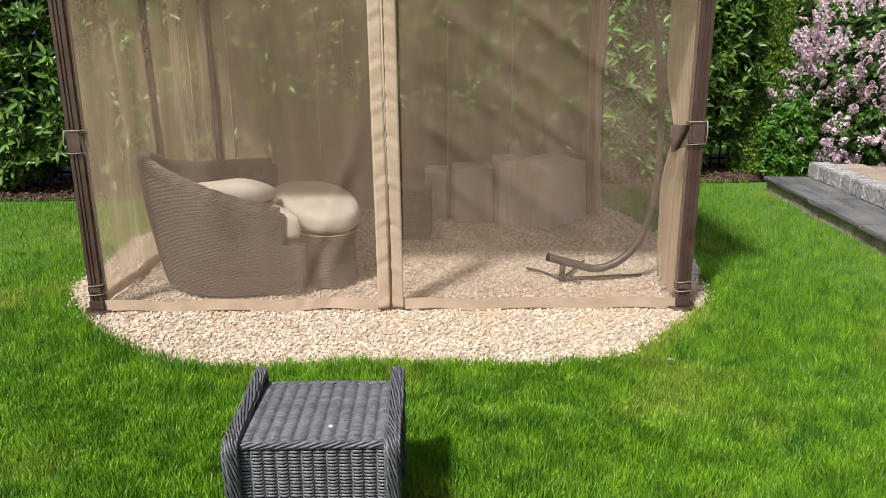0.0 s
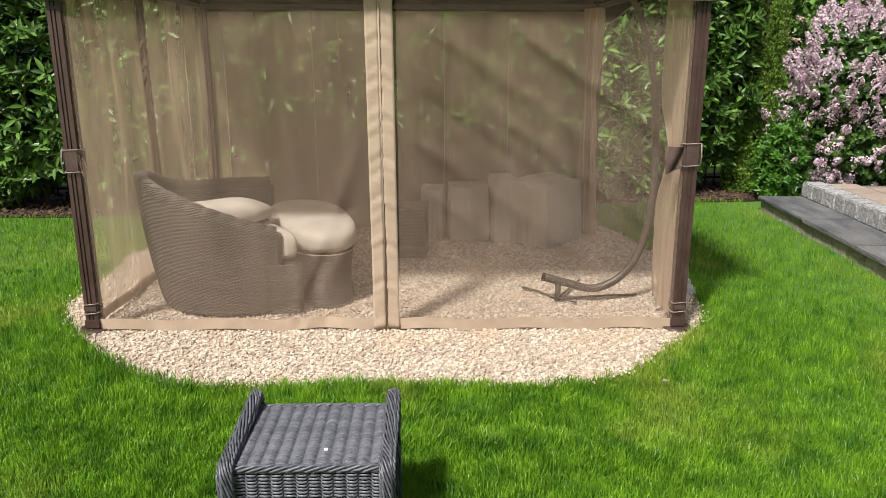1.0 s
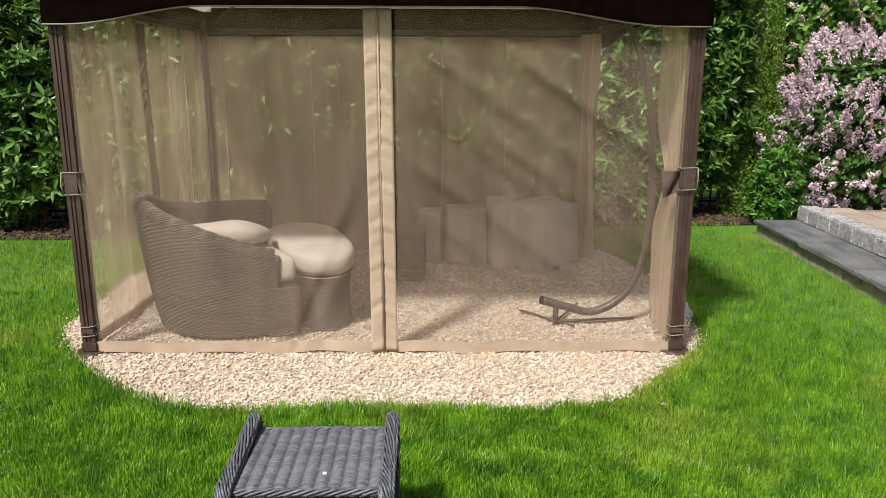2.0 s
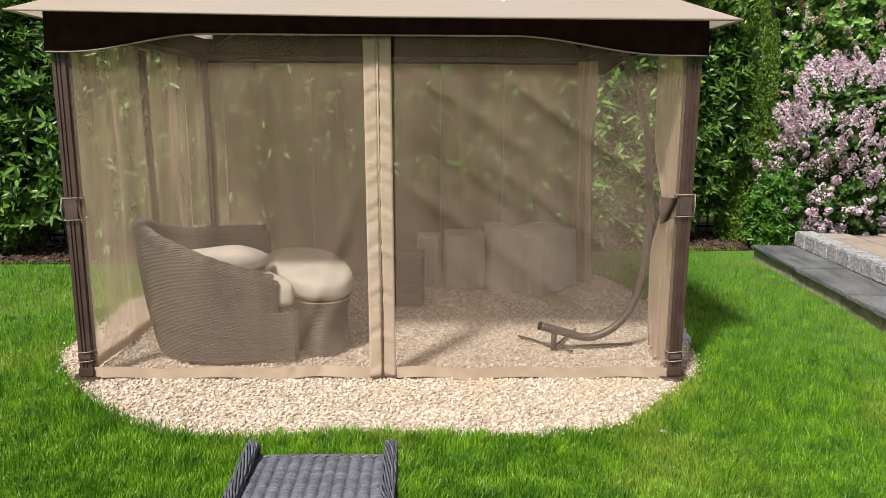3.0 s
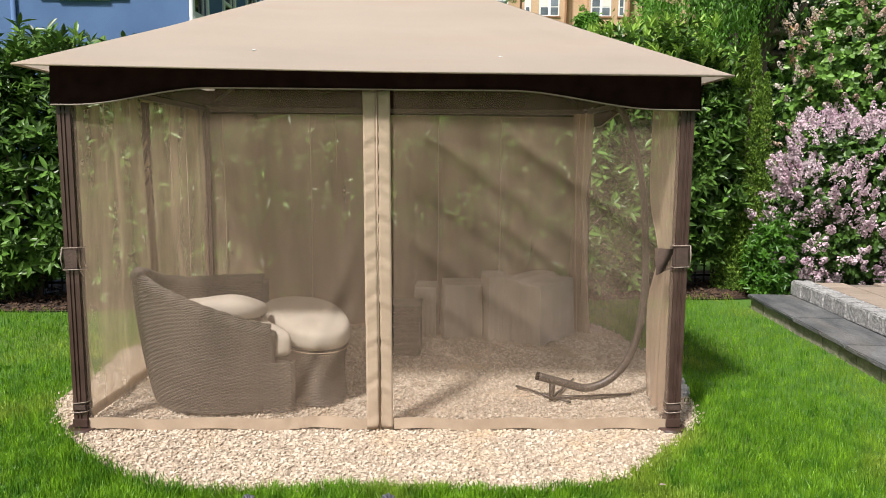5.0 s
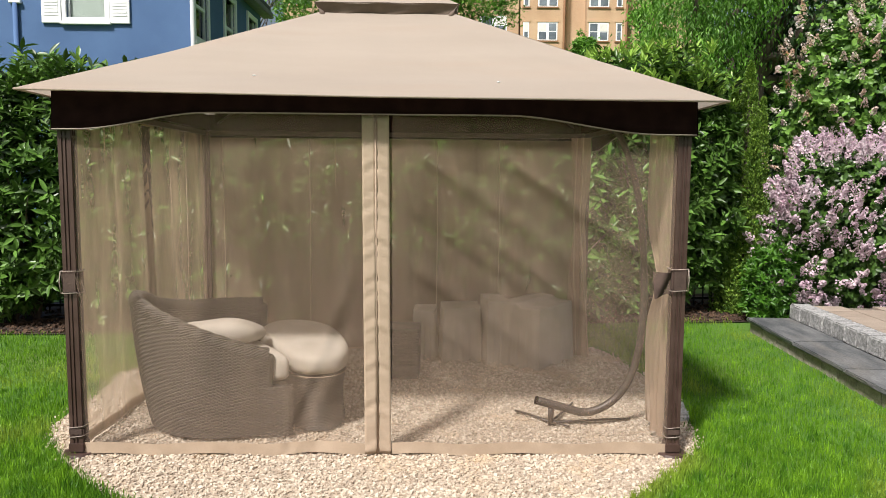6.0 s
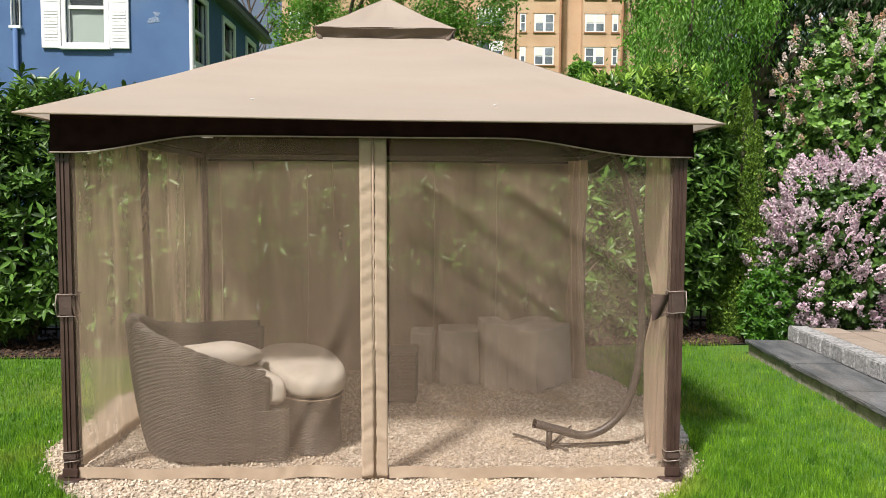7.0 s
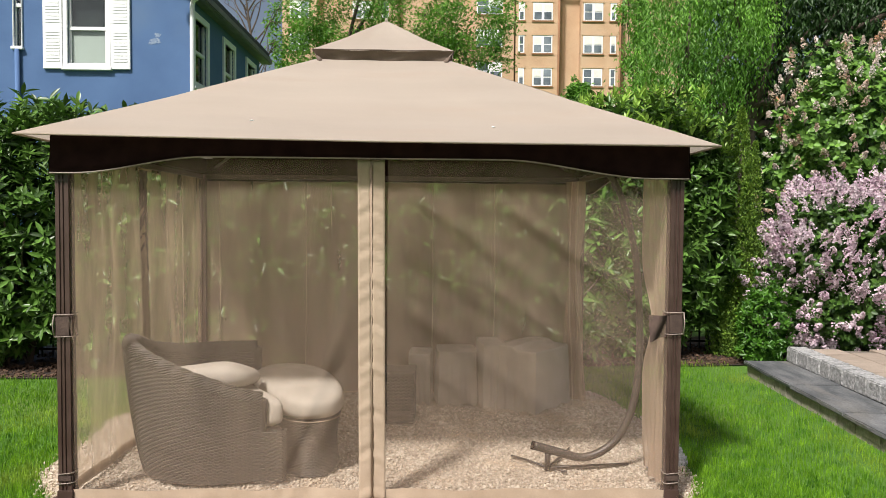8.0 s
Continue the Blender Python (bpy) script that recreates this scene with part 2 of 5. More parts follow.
def tube_mesh(pts, radii, sides=8):
    """Vertices and quads of a tube along a line."""
    pts, t, a, b = frames_along(pts)
    n = len(pts)
    r = np.broadcast_to(np.asarray(radii, float), (n,))
    ang = np.arange(sides) * 2 * np.pi / sides
    v = pts[:, None] + r[:, None, None] * (np.cos(ang)[None, :, None] * a[:, None] + np.sin(ang)[None, :, None] * b[:, None])
    i, j = np.meshgrid(np.arange(n - 1), np.arange(sides), indexing="ij")
    k = (j + 1) % sides
    f = np.stack([i * sides + j, i * sides + k, (i + 1) * sides + k, (i + 1) * sides + j], -1).reshape(-1, 4)
    return v.reshape(-1, 3), f


def join(meshes):
    vs, fs, o = [], [], 0
    for v, f in meshes:
        vs.append(v)
        fs.append(f + o)
        o += len(v)
    return np.concatenate(vs), np.concatenate(fs)


def tube(name, pts, radii, mat, parent, sides=8, label=""):
    v, f = tube_mesh(pts, radii, sides)
    ob = raw(name, v, f, mat, parent, label, True)
    bm = bmesh.new()
    bm.from_mesh(ob.data)
    bmesh.ops.holes_fill(bm, edges=[e for e in bm.edges if e.is_boundary], sides=0)
    bm.to_mesh(ob.data)
    bm.free()
    return ob


def curve_pts(ctrl, n=24):
    """A smooth line through a few points."""
    p = np.asarray(ctrl, float)
    q = np.vstack([2 * p[0] - p[1], p, 2 * p[-1] - p[-2]])
    out = []
    for s in np.linspace(0, len(p) - 1 - 1e-6, n):
        i = int(s)
        u = s - i
        a, b, c, d = q[i:i + 4]
        out.append(0.5 * (2 * b + (c - a) * u + (2 * a - 5 * b + 4 * c - d) * u * u + (3 * b - a - 3 * c + d) * u ** 3))
    return np.array(out)


def grid_mesh(P, nu, nv):
    """Quads over a function P(u, v) of two arrays from 0 to 1."""
    u, v = np.meshgrid(np.linspace(0, 1, nu), np.linspace(0, 1, nv), indexing="ij")
    p = P(u.ravel(), v.ravel())
    i, j = np.meshgrid(np.arange(nu - 1), np.arange(nv - 1), indexing="ij")
    f = np.stack([i * nv + j, (i + 1) * nv + j, (i + 1) * nv + j + 1, i * nv + j + 1], -1).reshape(-1, 4)
    return p, f


def unit(a):
    return a / (np.linalg.norm(a, axis=-1, keepdims=True) + 1e-9)


def leaf_mesh(base, way, face, length, width, droop=0.15):
    """Folded leaves: base points, directions, upper sides; four triangles each."""
    way = unit(way)
    side = unit(np.cross(way, face))
    up = unit(np.cross(side, way))
    L, W = length[:, None], width[:, None]
    tip = base + way * L - up * L * droop
    mid = base + way * L * 0.5 - up * W * 0.12
    lft = base + way * L * 0.48 + side * W * 0.5 + up * W * 0.1
    rgt = base + way * L * 0.48 - side * W * 0.5 + up * W * 0.1
    v = np.stack([base, lft, tip, rgt, mid], 1).reshape(-1, 3)
    o = np.arange(len(base))[:, None] * 5
    f = np.concatenate([o + np.array([[0, 4, 1]]), o + np.array([[1, 4, 2]]), o + np.array([[2, 4, 3]]), o + np.array([[3, 4, 0]])])
    return v, f


def laurel_leaf_mesh(base, way, face, length, width, droop=0.15):
    """Broad pointed leaves folded along the midrib; six triangles each."""
    way = unit(way)
    side = unit(np.cross(way, face))
    up = unit(np.cross(side, way))
    L, W = length[:, None], width[:, None]
    at = lambda s, w, h: base + way * L * s - up * L * droop * s * s + side * W * w + up * W * h
    v = np.stack([base, at(0.30, 0.46, 0.10), at(0.66, 0.44, 0.10), at(1.0, 0, 0), at(0.66, -0.44, 0.10), at(0.30, -0.46, 0.10), at(0.5, 0, -0.10)], 1).reshape(-1, 3)
    o = np.arange(len(base))[:, None] * 7
    return v, np.concatenate([o + np.array([[(k + 1) % 6, k, 6]]) for k in range(6)])


def rand_dirs(n):
    return unit(rng.normal(size=(n, 3)))


def whorls(tips, axes, per, length, width, spread=0.9, droop=0.2, leaf_shape=leaf_mesh):
    """Rosettes of leaves round shoot tips."""
    n = len(tips)
    axes = unit(axes)
    a = unit(np.cross(axes, rand_dirs(n)))
    b = np.cross(axes, a)
    ang = np.arange(per)[None] * 2.4 + rng.uniform(0, 6.28, (n, 1))
    open_ = spread * rng.uniform(0.45, 1.25, (n, per))
    radial = np.cos(ang)[..., None] * a[:, None] + np.sin(ang)[..., None] * b[:, None]
    way = radial * np.sin(open_)[..., None] + axes[:, None] * np.cos(open_)[..., None]
    base = tips[:, None] - axes[:, None] * (np.arange(per)[None, :, None] * length * 0.10)
    ln = length * rng.uniform(0.65, 1.2, (n, per))
    return leaf_shape(base.reshape(-1, 3), way.reshape(-1, 3), np.repeat(axes, per, 0) + 0.25 * rng.normal(size=(n * per, 3)),
                     ln.ravel(), ln.ravel() * width / length, droop)


def shell_points(n, centre, half, power=2.6, rough=0.12, inner=0.0):
    """Points on an uneven rounded box, and its outward directions."""
    d = rand_dirs(n)
    c, h = np.asarray(centre, float), np.asarray(half, float)
    s = (np.abs(d / 1.0) ** power).sum(1) ** (-1 / power)
    r = s * (1 + rough * np.sin(d[:, 0] * 7 + c[0] * 3) * np.sin(d[:, 2] * 9 + c[1]) + rng.normal(0, rough * 0.5, n)) - inner * rng.random(n)
    p = c + d * h * r[:, None]
    return p, unit(d / h)


def limbs(name, base, tips, r0, parent, wobble=0.12):
    for t in tips:
        b, t = np.asarray(base, float), np.asarray(t, float)
        m1 = b + (t - b) * 0.35 + rng.normal(0, wobble, 3) + np.array([0, 0, 0.12 * (t - b)[2]])
        m2 = b + (t - b) * 0.7 + rng.normal(0, wobble, 3)
        raw(name, *tube_mesh(curve_pts([b, m1, m2, t], 9), np.linspace(r0, r0 * 0.25, 9), 6), M_BARK, parent, "", True)

# ---- ground, lawn and gravel ----
BED_C, BED_A, BED_B, BED_N = (-0.03, 1.33), 2.13, 2.15, 2.5


def bed_value(x, y):
    """Below 1 inside the gravel bed."""
    wob = 0.035 * np.sin(3.1 * x + 1.0) + 0.03 * np.sin(5.3 * y + 2 * x)
    return (np.abs((x - BED_C[0]) / BED_A) ** BED_N + np.abs((y - BED_C[1]) / BED_B) ** BED_N) ** (1 / BED_N) + wob * 0.5


P, F = grid_mesh(lambda u, v: np.stack([np.sign(u - 0.5) * np.abs(2 * u - 1) ** 3 * 300, 3 + np.sign(v - 0.5) * np.abs(2 * v - 1) ** 3 * 300,
                                       0 * u - 0.012], 1), 60, 60)
tagged(raw("ground", P, F, M_GROUND), "green lawn ground with soil between the grass", "ground", kind="structure")

ang = np.linspace(0, 2 * np.pi, 97)[:-1]
ring = []
for a in ang:
    lo, hi = 0.5, 3.5
    for _ in range(24):
        mid = (lo + hi) / 2
        if bed_value(BED_C[0] + mid * math.cos(a), BED_C[1] + mid * math.sin(a)) < 1:
            lo = mid
        else:
            hi = mid
    ring.append((BED_C[0] + lo * math.cos(a), BED_C[1] + lo * math.sin(a)))
bm = bmesh.new()
f = bm.faces.new([bm.verts.new((x, y, 0.004)) for x, y in ring])
bmesh.ops.extrude_face_region(bm, geom=[f])
for v in list(bm.verts)[len(ring):]:
    v.co.z = -0.03
gravel_bed = tagged(part("gravel_bed", bm, M_GRIT, None), "pale beige crushed gravel bed with a rounded outline", "gravel", kind="structure")

CORNERS = np.array([[x, y, z] for x in (-1, 1) for y in (-1, 1) for z in (-1, 1)], float) * 0.5
CUBE_F = np.array([[0, 1, 3, 2], [4, 6, 7, 5], [0, 4, 5, 1], [2, 3, 7, 6], [0, 2, 6, 4], [1, 5, 7, 3]])


def stones(x, y, size, z0=0.004):
    n = len(x)
    loc = CORNERS[None] * (1 + rng.uniform(-0.45, 0.25, (n, 8, 3)))
    loc = loc * (size[:, None] * np.stack([rng.uniform(0.8, 1.4, n), rng.uniform(0.7, 1.1, n), rng.uniform(0.55, 0.95, n)], 1))[:, None]
    ca, sa, tl = np.cos(a_ := rng.uniform(0, 6.28, n)), np.sin(a_), rng.normal(0, 0.35, n)
    zz = loc[..., 2] * np.cos(tl)[:, None] + loc[..., 0] * np.sin(tl)[:, None]
    xx = loc[..., 0] * np.cos(tl)[:, None] - loc[..., 2] * np.sin(tl)[:, None]
    v = np.stack([x[:, None] + xx * ca[:, None] - loc[..., 1] * sa[:, None], y[:, None] + xx * sa[:, None] + loc[..., 1] * ca[:, None],
                  zz + z0 + size[:, None] * 0.32], -1)
    return v.reshape(-1, 3), (np.arange(n)[:, None, None] * 8 + CUBE_F[None]).reshape(-1, 4)


x = rng.uniform(-2.2, 2.35, 58000)
y = -0.95 + 4.4 * rng.random(58000) ** 1.3
keep = (bed_value(x, y) < 1.0 + rng.normal(0, 0.012, len(x))) & ~((y < -0.465) & (y > -0.575) & (np.abs(x - 0.1) < 0.25))
x, y = x[keep], y[keep]
tagged(raw("gravel_stones", *stones(x, y, rng.uniform(0.0085, 0.0175, len(x))), M_STONE), "loose pale beige and cream crushed stones covering the bed", "gravel", kind="stuff")

# lawn blades
def blades(x, y, tall):
    n = len(x)
    h = tall * rng.uniform(0.42, 1.02, n)
    a = rng.uniform(0, 2 * np.pi, n)
    w = rng.uniform(0.0013, 0.0028, n)
    lean = rng.uniform(0.05, 0.75, n) * h
    la = rng.normal(0, 1.7, n) + 3 * np.sin(2.9 * x + 1.7 * y) + 3 * np.sin(3.3 * y - 2.1 * x)
    dx, dy = np.cos(a) * w, np.sin(a) * w
    lx, ly = np.cos(la) * lean, np.sin(la) * lean
    z = np.zeros(n) - 0.012
    v = np.stack([np.stack([x - dx, y - dy, z], 1), np.stack([x + dx, y + dy, z], 1),
                  np.stack([x + dx * 0.8 + lx * 0.35, y + dy * 0.8 + ly * 0.35, h * 0.6], 1), np.stack([x - dx * 0.8 + lx * 0.35, y - dy * 0.8 + ly * 0.35, h * 0.6], 1),
                  np.stack([x + lx, y + ly, h], 1)], 1).reshape(-1, 3)
    o = np.arange(n)[:, None] * 5
    return v, np.concatenate([o + np.array([[0, 1, 2]]), o + np.array([[0, 2, 3]]), o + np.array([[3, 2, 4]])])


def lawn_mask(x, y):
    edge = bed_value(x, y) > 1.0 + rng.normal(0, 0.012, len(x))
    step = x < 3.50 + 0.064 * (y - 0.83)
    back = y < 3.25 + 0.11 * (x + 3.6) + 0.1 * np.sin(2.3 * x) + rng.normal(0, 0.05, len(x))
    return edge & step & back


near_x, near_y = rng.normal(0.2, 1.5, 170000), rng.normal(-1.2, 0.95, 170000)
far_x, far_y = rng.normal(-0.6, 3.4, 280000), rng.normal(0.2, 2.7, 280000)
gx, gy = np.concatenate([near_x, far_x]), np.concatenate([near_y, far_y])
ok = lawn_mask(gx, gy)
gx, gy = gx[ok], gy[ok]
clump = np.sin(13 * gx + 4 * np.sin(5 * gy)) * np.sin(11 * gy + 4 * np.sin(6 * gx)) + 0.6 * np.sin(29 * gx + 9 * gy) * np.sin(23 * gy - 12 * gx)
tall = 0.047 + 0.017 * clump + 0.014 * np.sin(2.1 * gx + 1.3 * gy) * np.sin(1.7 * gy - 0.6 * gx) + 0.018 * np.exp(-((bed_value(gx, gy) - 1.03) / 0.03) ** 2)
tagged(raw("lawn_grass", *blades(gx, gy, tall), M_GRASS), "dense vivid green mown lawn grass with yellowish patches", "grass", kind="stuff")

# soil strip under the hedge
P, F = grid_mesh(lambda u, v: np.stack([-9 + 14.5 * u, 3.22 + 0.11 * (-9 + 14.5 * u + 3.6) + 0.06 * np.sin(9 * u * 3) + 1.9 * v, 0.002 + 0.012 * np.sin(40 * u) * np.sin(17 * v)], 1), 80, 12)
tagged(raw("planting_bed", P, F, M_MULCH), "dark bark mulch strip below the hedge", "soil", kind="structure")

cx_ = rng.uniform(-6.0, 4.6, 5200)
cy_ = 3.24 + 0.11 * (cx_ + 3.6) + 1.3 * rng.random(5200) ** 1.5
M_CHIP = material("bark_chips", (0.02, 0.011, 0.007), (0.12, 0.07, 0.042), 9, 0.95, 0.4, 120, island=0.7)
tagged(raw("bark_chips", *stones(cx_, cy_, rng.uniform(0.012, 0.038, 5200), 0.002), M_CHIP), "loose dark brown bark chips below the hedge", "mulch", kind="stuff")

# ---- gazebo ----
W, D, EAVE, OVER = 1.70, 2.55, 2.015, 0.18
gazebo = thing("gazebo", "tan canvas gazebo with bronze posts and two-tier roof on gravel", "gazebo")


def fluted_post(parent, x, y, height=1.98):
    post_bm = bmesh.new()
    s, g, d = 0.036, 0.007, 0.007
    prof = []
    for k in range(4):
        c, n = math.cos(k * math.pi / 2), math.sin(k * math.pi / 2)
        for px, py in ((-s, -s), (-s * 0.45, -s), (-s * 0.38, -s + d), (-g, -s + d), (-g * 0.6, -s), (g * 0.6, -s), (g, -s + d), (s * 0.38, -s + d), (s * 0.45, -s)):
            prof.append((px * c - py * n, px * n + py * c))
    lo = [post_bm.verts.new((x + p[0], y + p[1], 0.012)) for p in prof]
    hi = [post_bm.verts.new((x + p[0], y + p[1], height)) for p in prof]
    n = len(prof)
    for i in range(n):
        post_bm.faces.new((lo[i], lo[(i + 1) % n], hi[(i + 1) % n], hi[i]))
    post_bm.faces.new(hi)
    post = part("post", post_bm, M_POST, parent)
    plate = bmesh.new()
    r = bmesh.ops.create_cone(plate, cap_ends=True, segments=28, radius1=0.088, radius2=0.082, depth=0.012)
    bmesh.ops.translate(plate, vec=(x, y, 0.018), verts=r["verts"])
    part("base_plate", plate, M_POST, post)
    for z, s2, h in ((0.055, 0.042, 0.05), (1.80, 0.040, 0.012)):
        part("collar", block(x - s2, x + s2, y - s2, y + s2, z - h / 2, z + h / 2, 0.003), M_POST, post)
    return post


posts = {}
for sx in (-1, 1):
    for yy in (0.0, D):
        posts[sx, yy] = fluted_post(gazebo, sx * W, yy)

# cloth ties with cord on the posts
def cloth_tie(post, x, y, z0, z1, label):
    s = 0.046
    tie = part("tie_strap", block(x - s, x + s, y - s, y + s, z0, z1, 0.012), M_BAND_DARK, post, label)
    for z in (z0 + 0.004, z1 - 0.004):
        q = s + 0.004
        c = q - 0.012
        ring_pts = [(x - c, y - q, z), (x + c, y - q, z + 0.003), (x + q, y - c, z), (x + q, y + c, z), (x + c, y + q, z), (x - c, y + q, z), (x - q, y + c, z), (x - q, y - c, z), (x - c, y - q, z)]
        tube("cord", ring_pts, 0.0028, M_PIPING, tie, 5, "pale cord")
    return tie


tie_l = cloth_tie(posts[-1, 0.0], -W, 0, 0.935, 1.065, "dark brown cloth tie strap")
tie_r = cloth_tie(posts[1, 0.0], W, 0, 0.965, 1.095, "dark brown cloth tie strap")
tube("cord", [(-W - 0.045, -0.047, 0.937), (-W - 0.052, -0.049, 1.0), (-W - 0.045, -0.047, 1.063)], 0.0035, M_PIPING, tie_l, 5)
tube("cord", [(W + 0.045, -0.047, 0.967), (W + 0.049, -0.049, 1.03), (W + 0.045, -0.047, 1.093)], 0.0035, M_PIPING, tie_r, 5)
for sx in (-1, 1):
    for z in (0.12, 0.175):
        q = 0.043
        tube("cord", [(sx * W + a * q, b * q, z + 0.004 * a) for a, b in ((-0.7, -1), (0.7, -1), (1, -0.7), (1, 0.7), (0.7, 1), (-0.7, 1), (-1, 0.7), (-1, -0.7), (-0.7, -1))], 0.0028, M_PIPING, posts[sx, 0.0], 5)
part("tie_strap", block(-W - 0.041, -W + 0.041, -0.041, 0.041, 0.125, 0.17, 0.008), M_BAND_DARK, posts[-1, 0.0])
part("tie_strap", block(W - 0.041, W + 0.041, -0.041, 0.041, 0.125, 0.17, 0.008), M_BAND_DARK, posts[1, 0.0])


def hip_roof(name, cx, cy, hx, hy, z0, tx, ty, z1, sag, mat, parent, label, n=22, lift=0.0, creases=0.0):
    """Four cloth slopes from an eave rectangle up to a smaller one, sagging a little between the ribs."""
    meshes = []
    for k in range(4):
        along, out = ((hx, tx), (hy, ty)) if k % 2 == 0 else ((hy, ty), (hx, tx))

        def P(u, v):
            s = 2 * u - 1
            half = along[0] + (along[1] - along[0]) * v
            dist = out[0] + (out[1] - out[0]) * v
            droop = sag * 4 * v * (1 - v) * (1 - s ** 2 * 0.75) + sag * 0.25 * (1 - s ** 2) * (1 - v)
            a, b = s * half, -dist
            z = z0 + (z1 - z0) * v - droop + 0.004 * (np.sin(9 * s + 5 * v) + 0.5 * np.sin(31 * s + 9 * v) * (v < 0.5)) * v * (1 - v) * 4
            z = z + creases * np.sin(75 * v + 5 * np.sin(4 * s) + 9 * s) * np.exp(-((s + 0.42) / 0.22) ** 2 - ((v - 0.22) / 0.14) ** 2)
            z = z + lift * (1 - v) * (cx + hx - (a if k == 0 else -a if k == 2 else b if k == 3 else -b)) / (2 * hx)
            c, q = math.cos(k * math.pi / 2), math.sin(k * math.pi / 2)
            return np.stack([cx + a * c - b * q, cy + a * q + b * c, z], 1)
        meshes.append(grid_mesh(P, n, max(14, n // 2)))
    v, f = join(meshes)
    return raw(name, v, f, mat, parent, label, True)


CY = D / 2
roof = hip_roof("canopy", 0, CY, W + OVER, CY + OVER, EAVE, 0.36, 0.29, 2.72, 0.035, M_CANVAS, gazebo, "weathered tan canvas canopy", 90, 0.026, 0.0038)
for s in (-1, 1):
    tube("hem_edge", [(-W - OVER, CY + s * (CY + OVER), EAVE + 0.022), (0, CY + s * (CY + OVER), EAVE + 0.001), (W + OVER, CY + s * (CY + OVER), EAVE - 0.004)], 0.006, M_CANVAS, roof, 6)
    tube("hem_edge", [(s * (W + OVER), -OVER, EAVE + 0.009 - 0.013 * s), (s * (W + OVER), CY, EAVE + 0.001 - 0.013 * s), (s * (W + OVER), D + OVER, EAVE + 0.009 - 0.013 * s)], 0.006, M_CANVAS, roof, 6)
for sx in (-1, 1):
    for sy in (-1, 1):
        tube("rib", [(sx * W, CY + sy * CY, 1.965), (sx * 0.36, CY + sy * 0.29, 2.675)], 0.013, M_POST, gazebo, 6)
for sx, sy in ((0.657, 0.019), (-0.69, 0.06)):
    near_v = min(roof.data.vertices, key=lambda q: (q.co.x - sx) ** 2 + (q.co.y - sy) ** 2 if q.co.y < 1 else 9)
    fleck = bmesh.new()
    bmesh.ops.create_icosphere(fleck, subdivisions=1, radius=0.011, matrix=Matrix.Translation(near_v.co) @ Matrix.Diagonal((1.3, 1, 0.45, 1)))
    part("white_fleck", fleck, M_WHITE, roof, "white dried speck on the canvas")
cup = hip_roof("cupola", 0, CY, 0.475, 0.395, 2.735, 0.004, 0.004, 3.03, 0.028, M_CANVAS, gazebo, "small upper vent roof of tan canvas", 14)
# skirt below the upper roof, its shade held in the cloth colour
for k, (ax, bx, ay, by) in enumerate(((-0.475, 0.475, -0.395, -0.395), (-0.475, 0.475, 0.395, 0.395), (-0.475, -0.475, -0.395, 0.395), (0.475, 0.475, -0.395, 0.395))):
    P, F = grid_mesh(lambda u, v: np.stack([(ax + (bx - ax) * u) * (1 - 0.13 * v ** 0.7 + 0.012 * np.sin(9 * v + 21 * u)), CY + (ay + (by - ay) * u) * (1 - 0.13 * v ** 0.7 + 0.014 * np.sin(7 * v + 17 * u + k)),
                                           2.737 - (0.098 + 0.012 * np.sin(14 * u + k) + 0.02 * np.abs(2 * u - 1) ** 4) * v], 1), 36, 8)
    raw("cupola_skirt", P, F, M_SKIRT, cup, "", True)
for sx in (-1, 1):
    tube("knot", curve_pts([(sx * 0.45, CY - 0.37, 2.70), (sx * 0.425, CY - 0.375, 2.665), (sx * 0.405, CY - 0.36, 2.64)], 8), [0.004, 0.008, 0.014, 0.017, 0.016, 0.013, 0.009, 0.004], M_SKIRT, cup, 7)
tube("finial", [(0, CY, 3.015), (0, CY, 3.05)], [0.016, 0.008], M_CANVAS, cup, 8)


def valance(parent, a, b, face):
    """A dark band from corner a to corner b whose lower edge sweeps up between the posts, with pale piping."""
    a, b, n = Vector(a), Vector(b), Vector(face)
    length = (b - a).length

    def low(u):
        s = np.minimum(np.clip((u * length - 0.12) / 0.72, 0, 1), np.clip(((1 - u) * length - 0.20) / 0.84, 0, 1))
        return 1.838 + 0.095 * s * s * (3 - 2 * s)

    def P(u, v):
        z1, z0 = 2.052, low(u)
        p = np.outer(1 - u, np.array(a)) + np.outer(u, np.array(b))
        bulge = 0.006 * np.sin(u * 21) * v + 0.012 * v
        p = p + np.outer(bulge, np.array(n))
        p[:, 2] = z1 + (z0 - z1) * v
        return p
    v, f = grid_mesh(P, 50, 6)
    val = raw("valance", v, f, M_VAL, parent, "dark brown canvas valance", True)
    md = val.modifiers.new("thickness", "SOLIDIFY")
    md.thickness = 0.004
    u = np.linspace(0, 1, 50)
    tube("piping", P(u, np.ones(50)) + np.array(n) * 0.004, 0.0045, M_PIPING, val, 5, "pale piping")
    return val


o = 0.05
valance(gazebo, (-W - o, -o, 0), (W + o, -o, 0), (0, -1, 0))
valance(gazebo, (-W - o, D + o, 0), (W + o, D + o, 0), (0, 1, 0))
valance(gazebo, (-W - o, -o, 0), (-W - o, D + o, 0), (-1, 0, 0))
valance(gazebo, (W + o, -o, 0), (W + o, D + o, 0), (1, 0, 0))
for y0 in (0.0, D):
    part("beam", block(-W, W, y0 - 0.016, y0 + 0.016, 1.945, 1.985, 0.003), M_POST, gazebo)
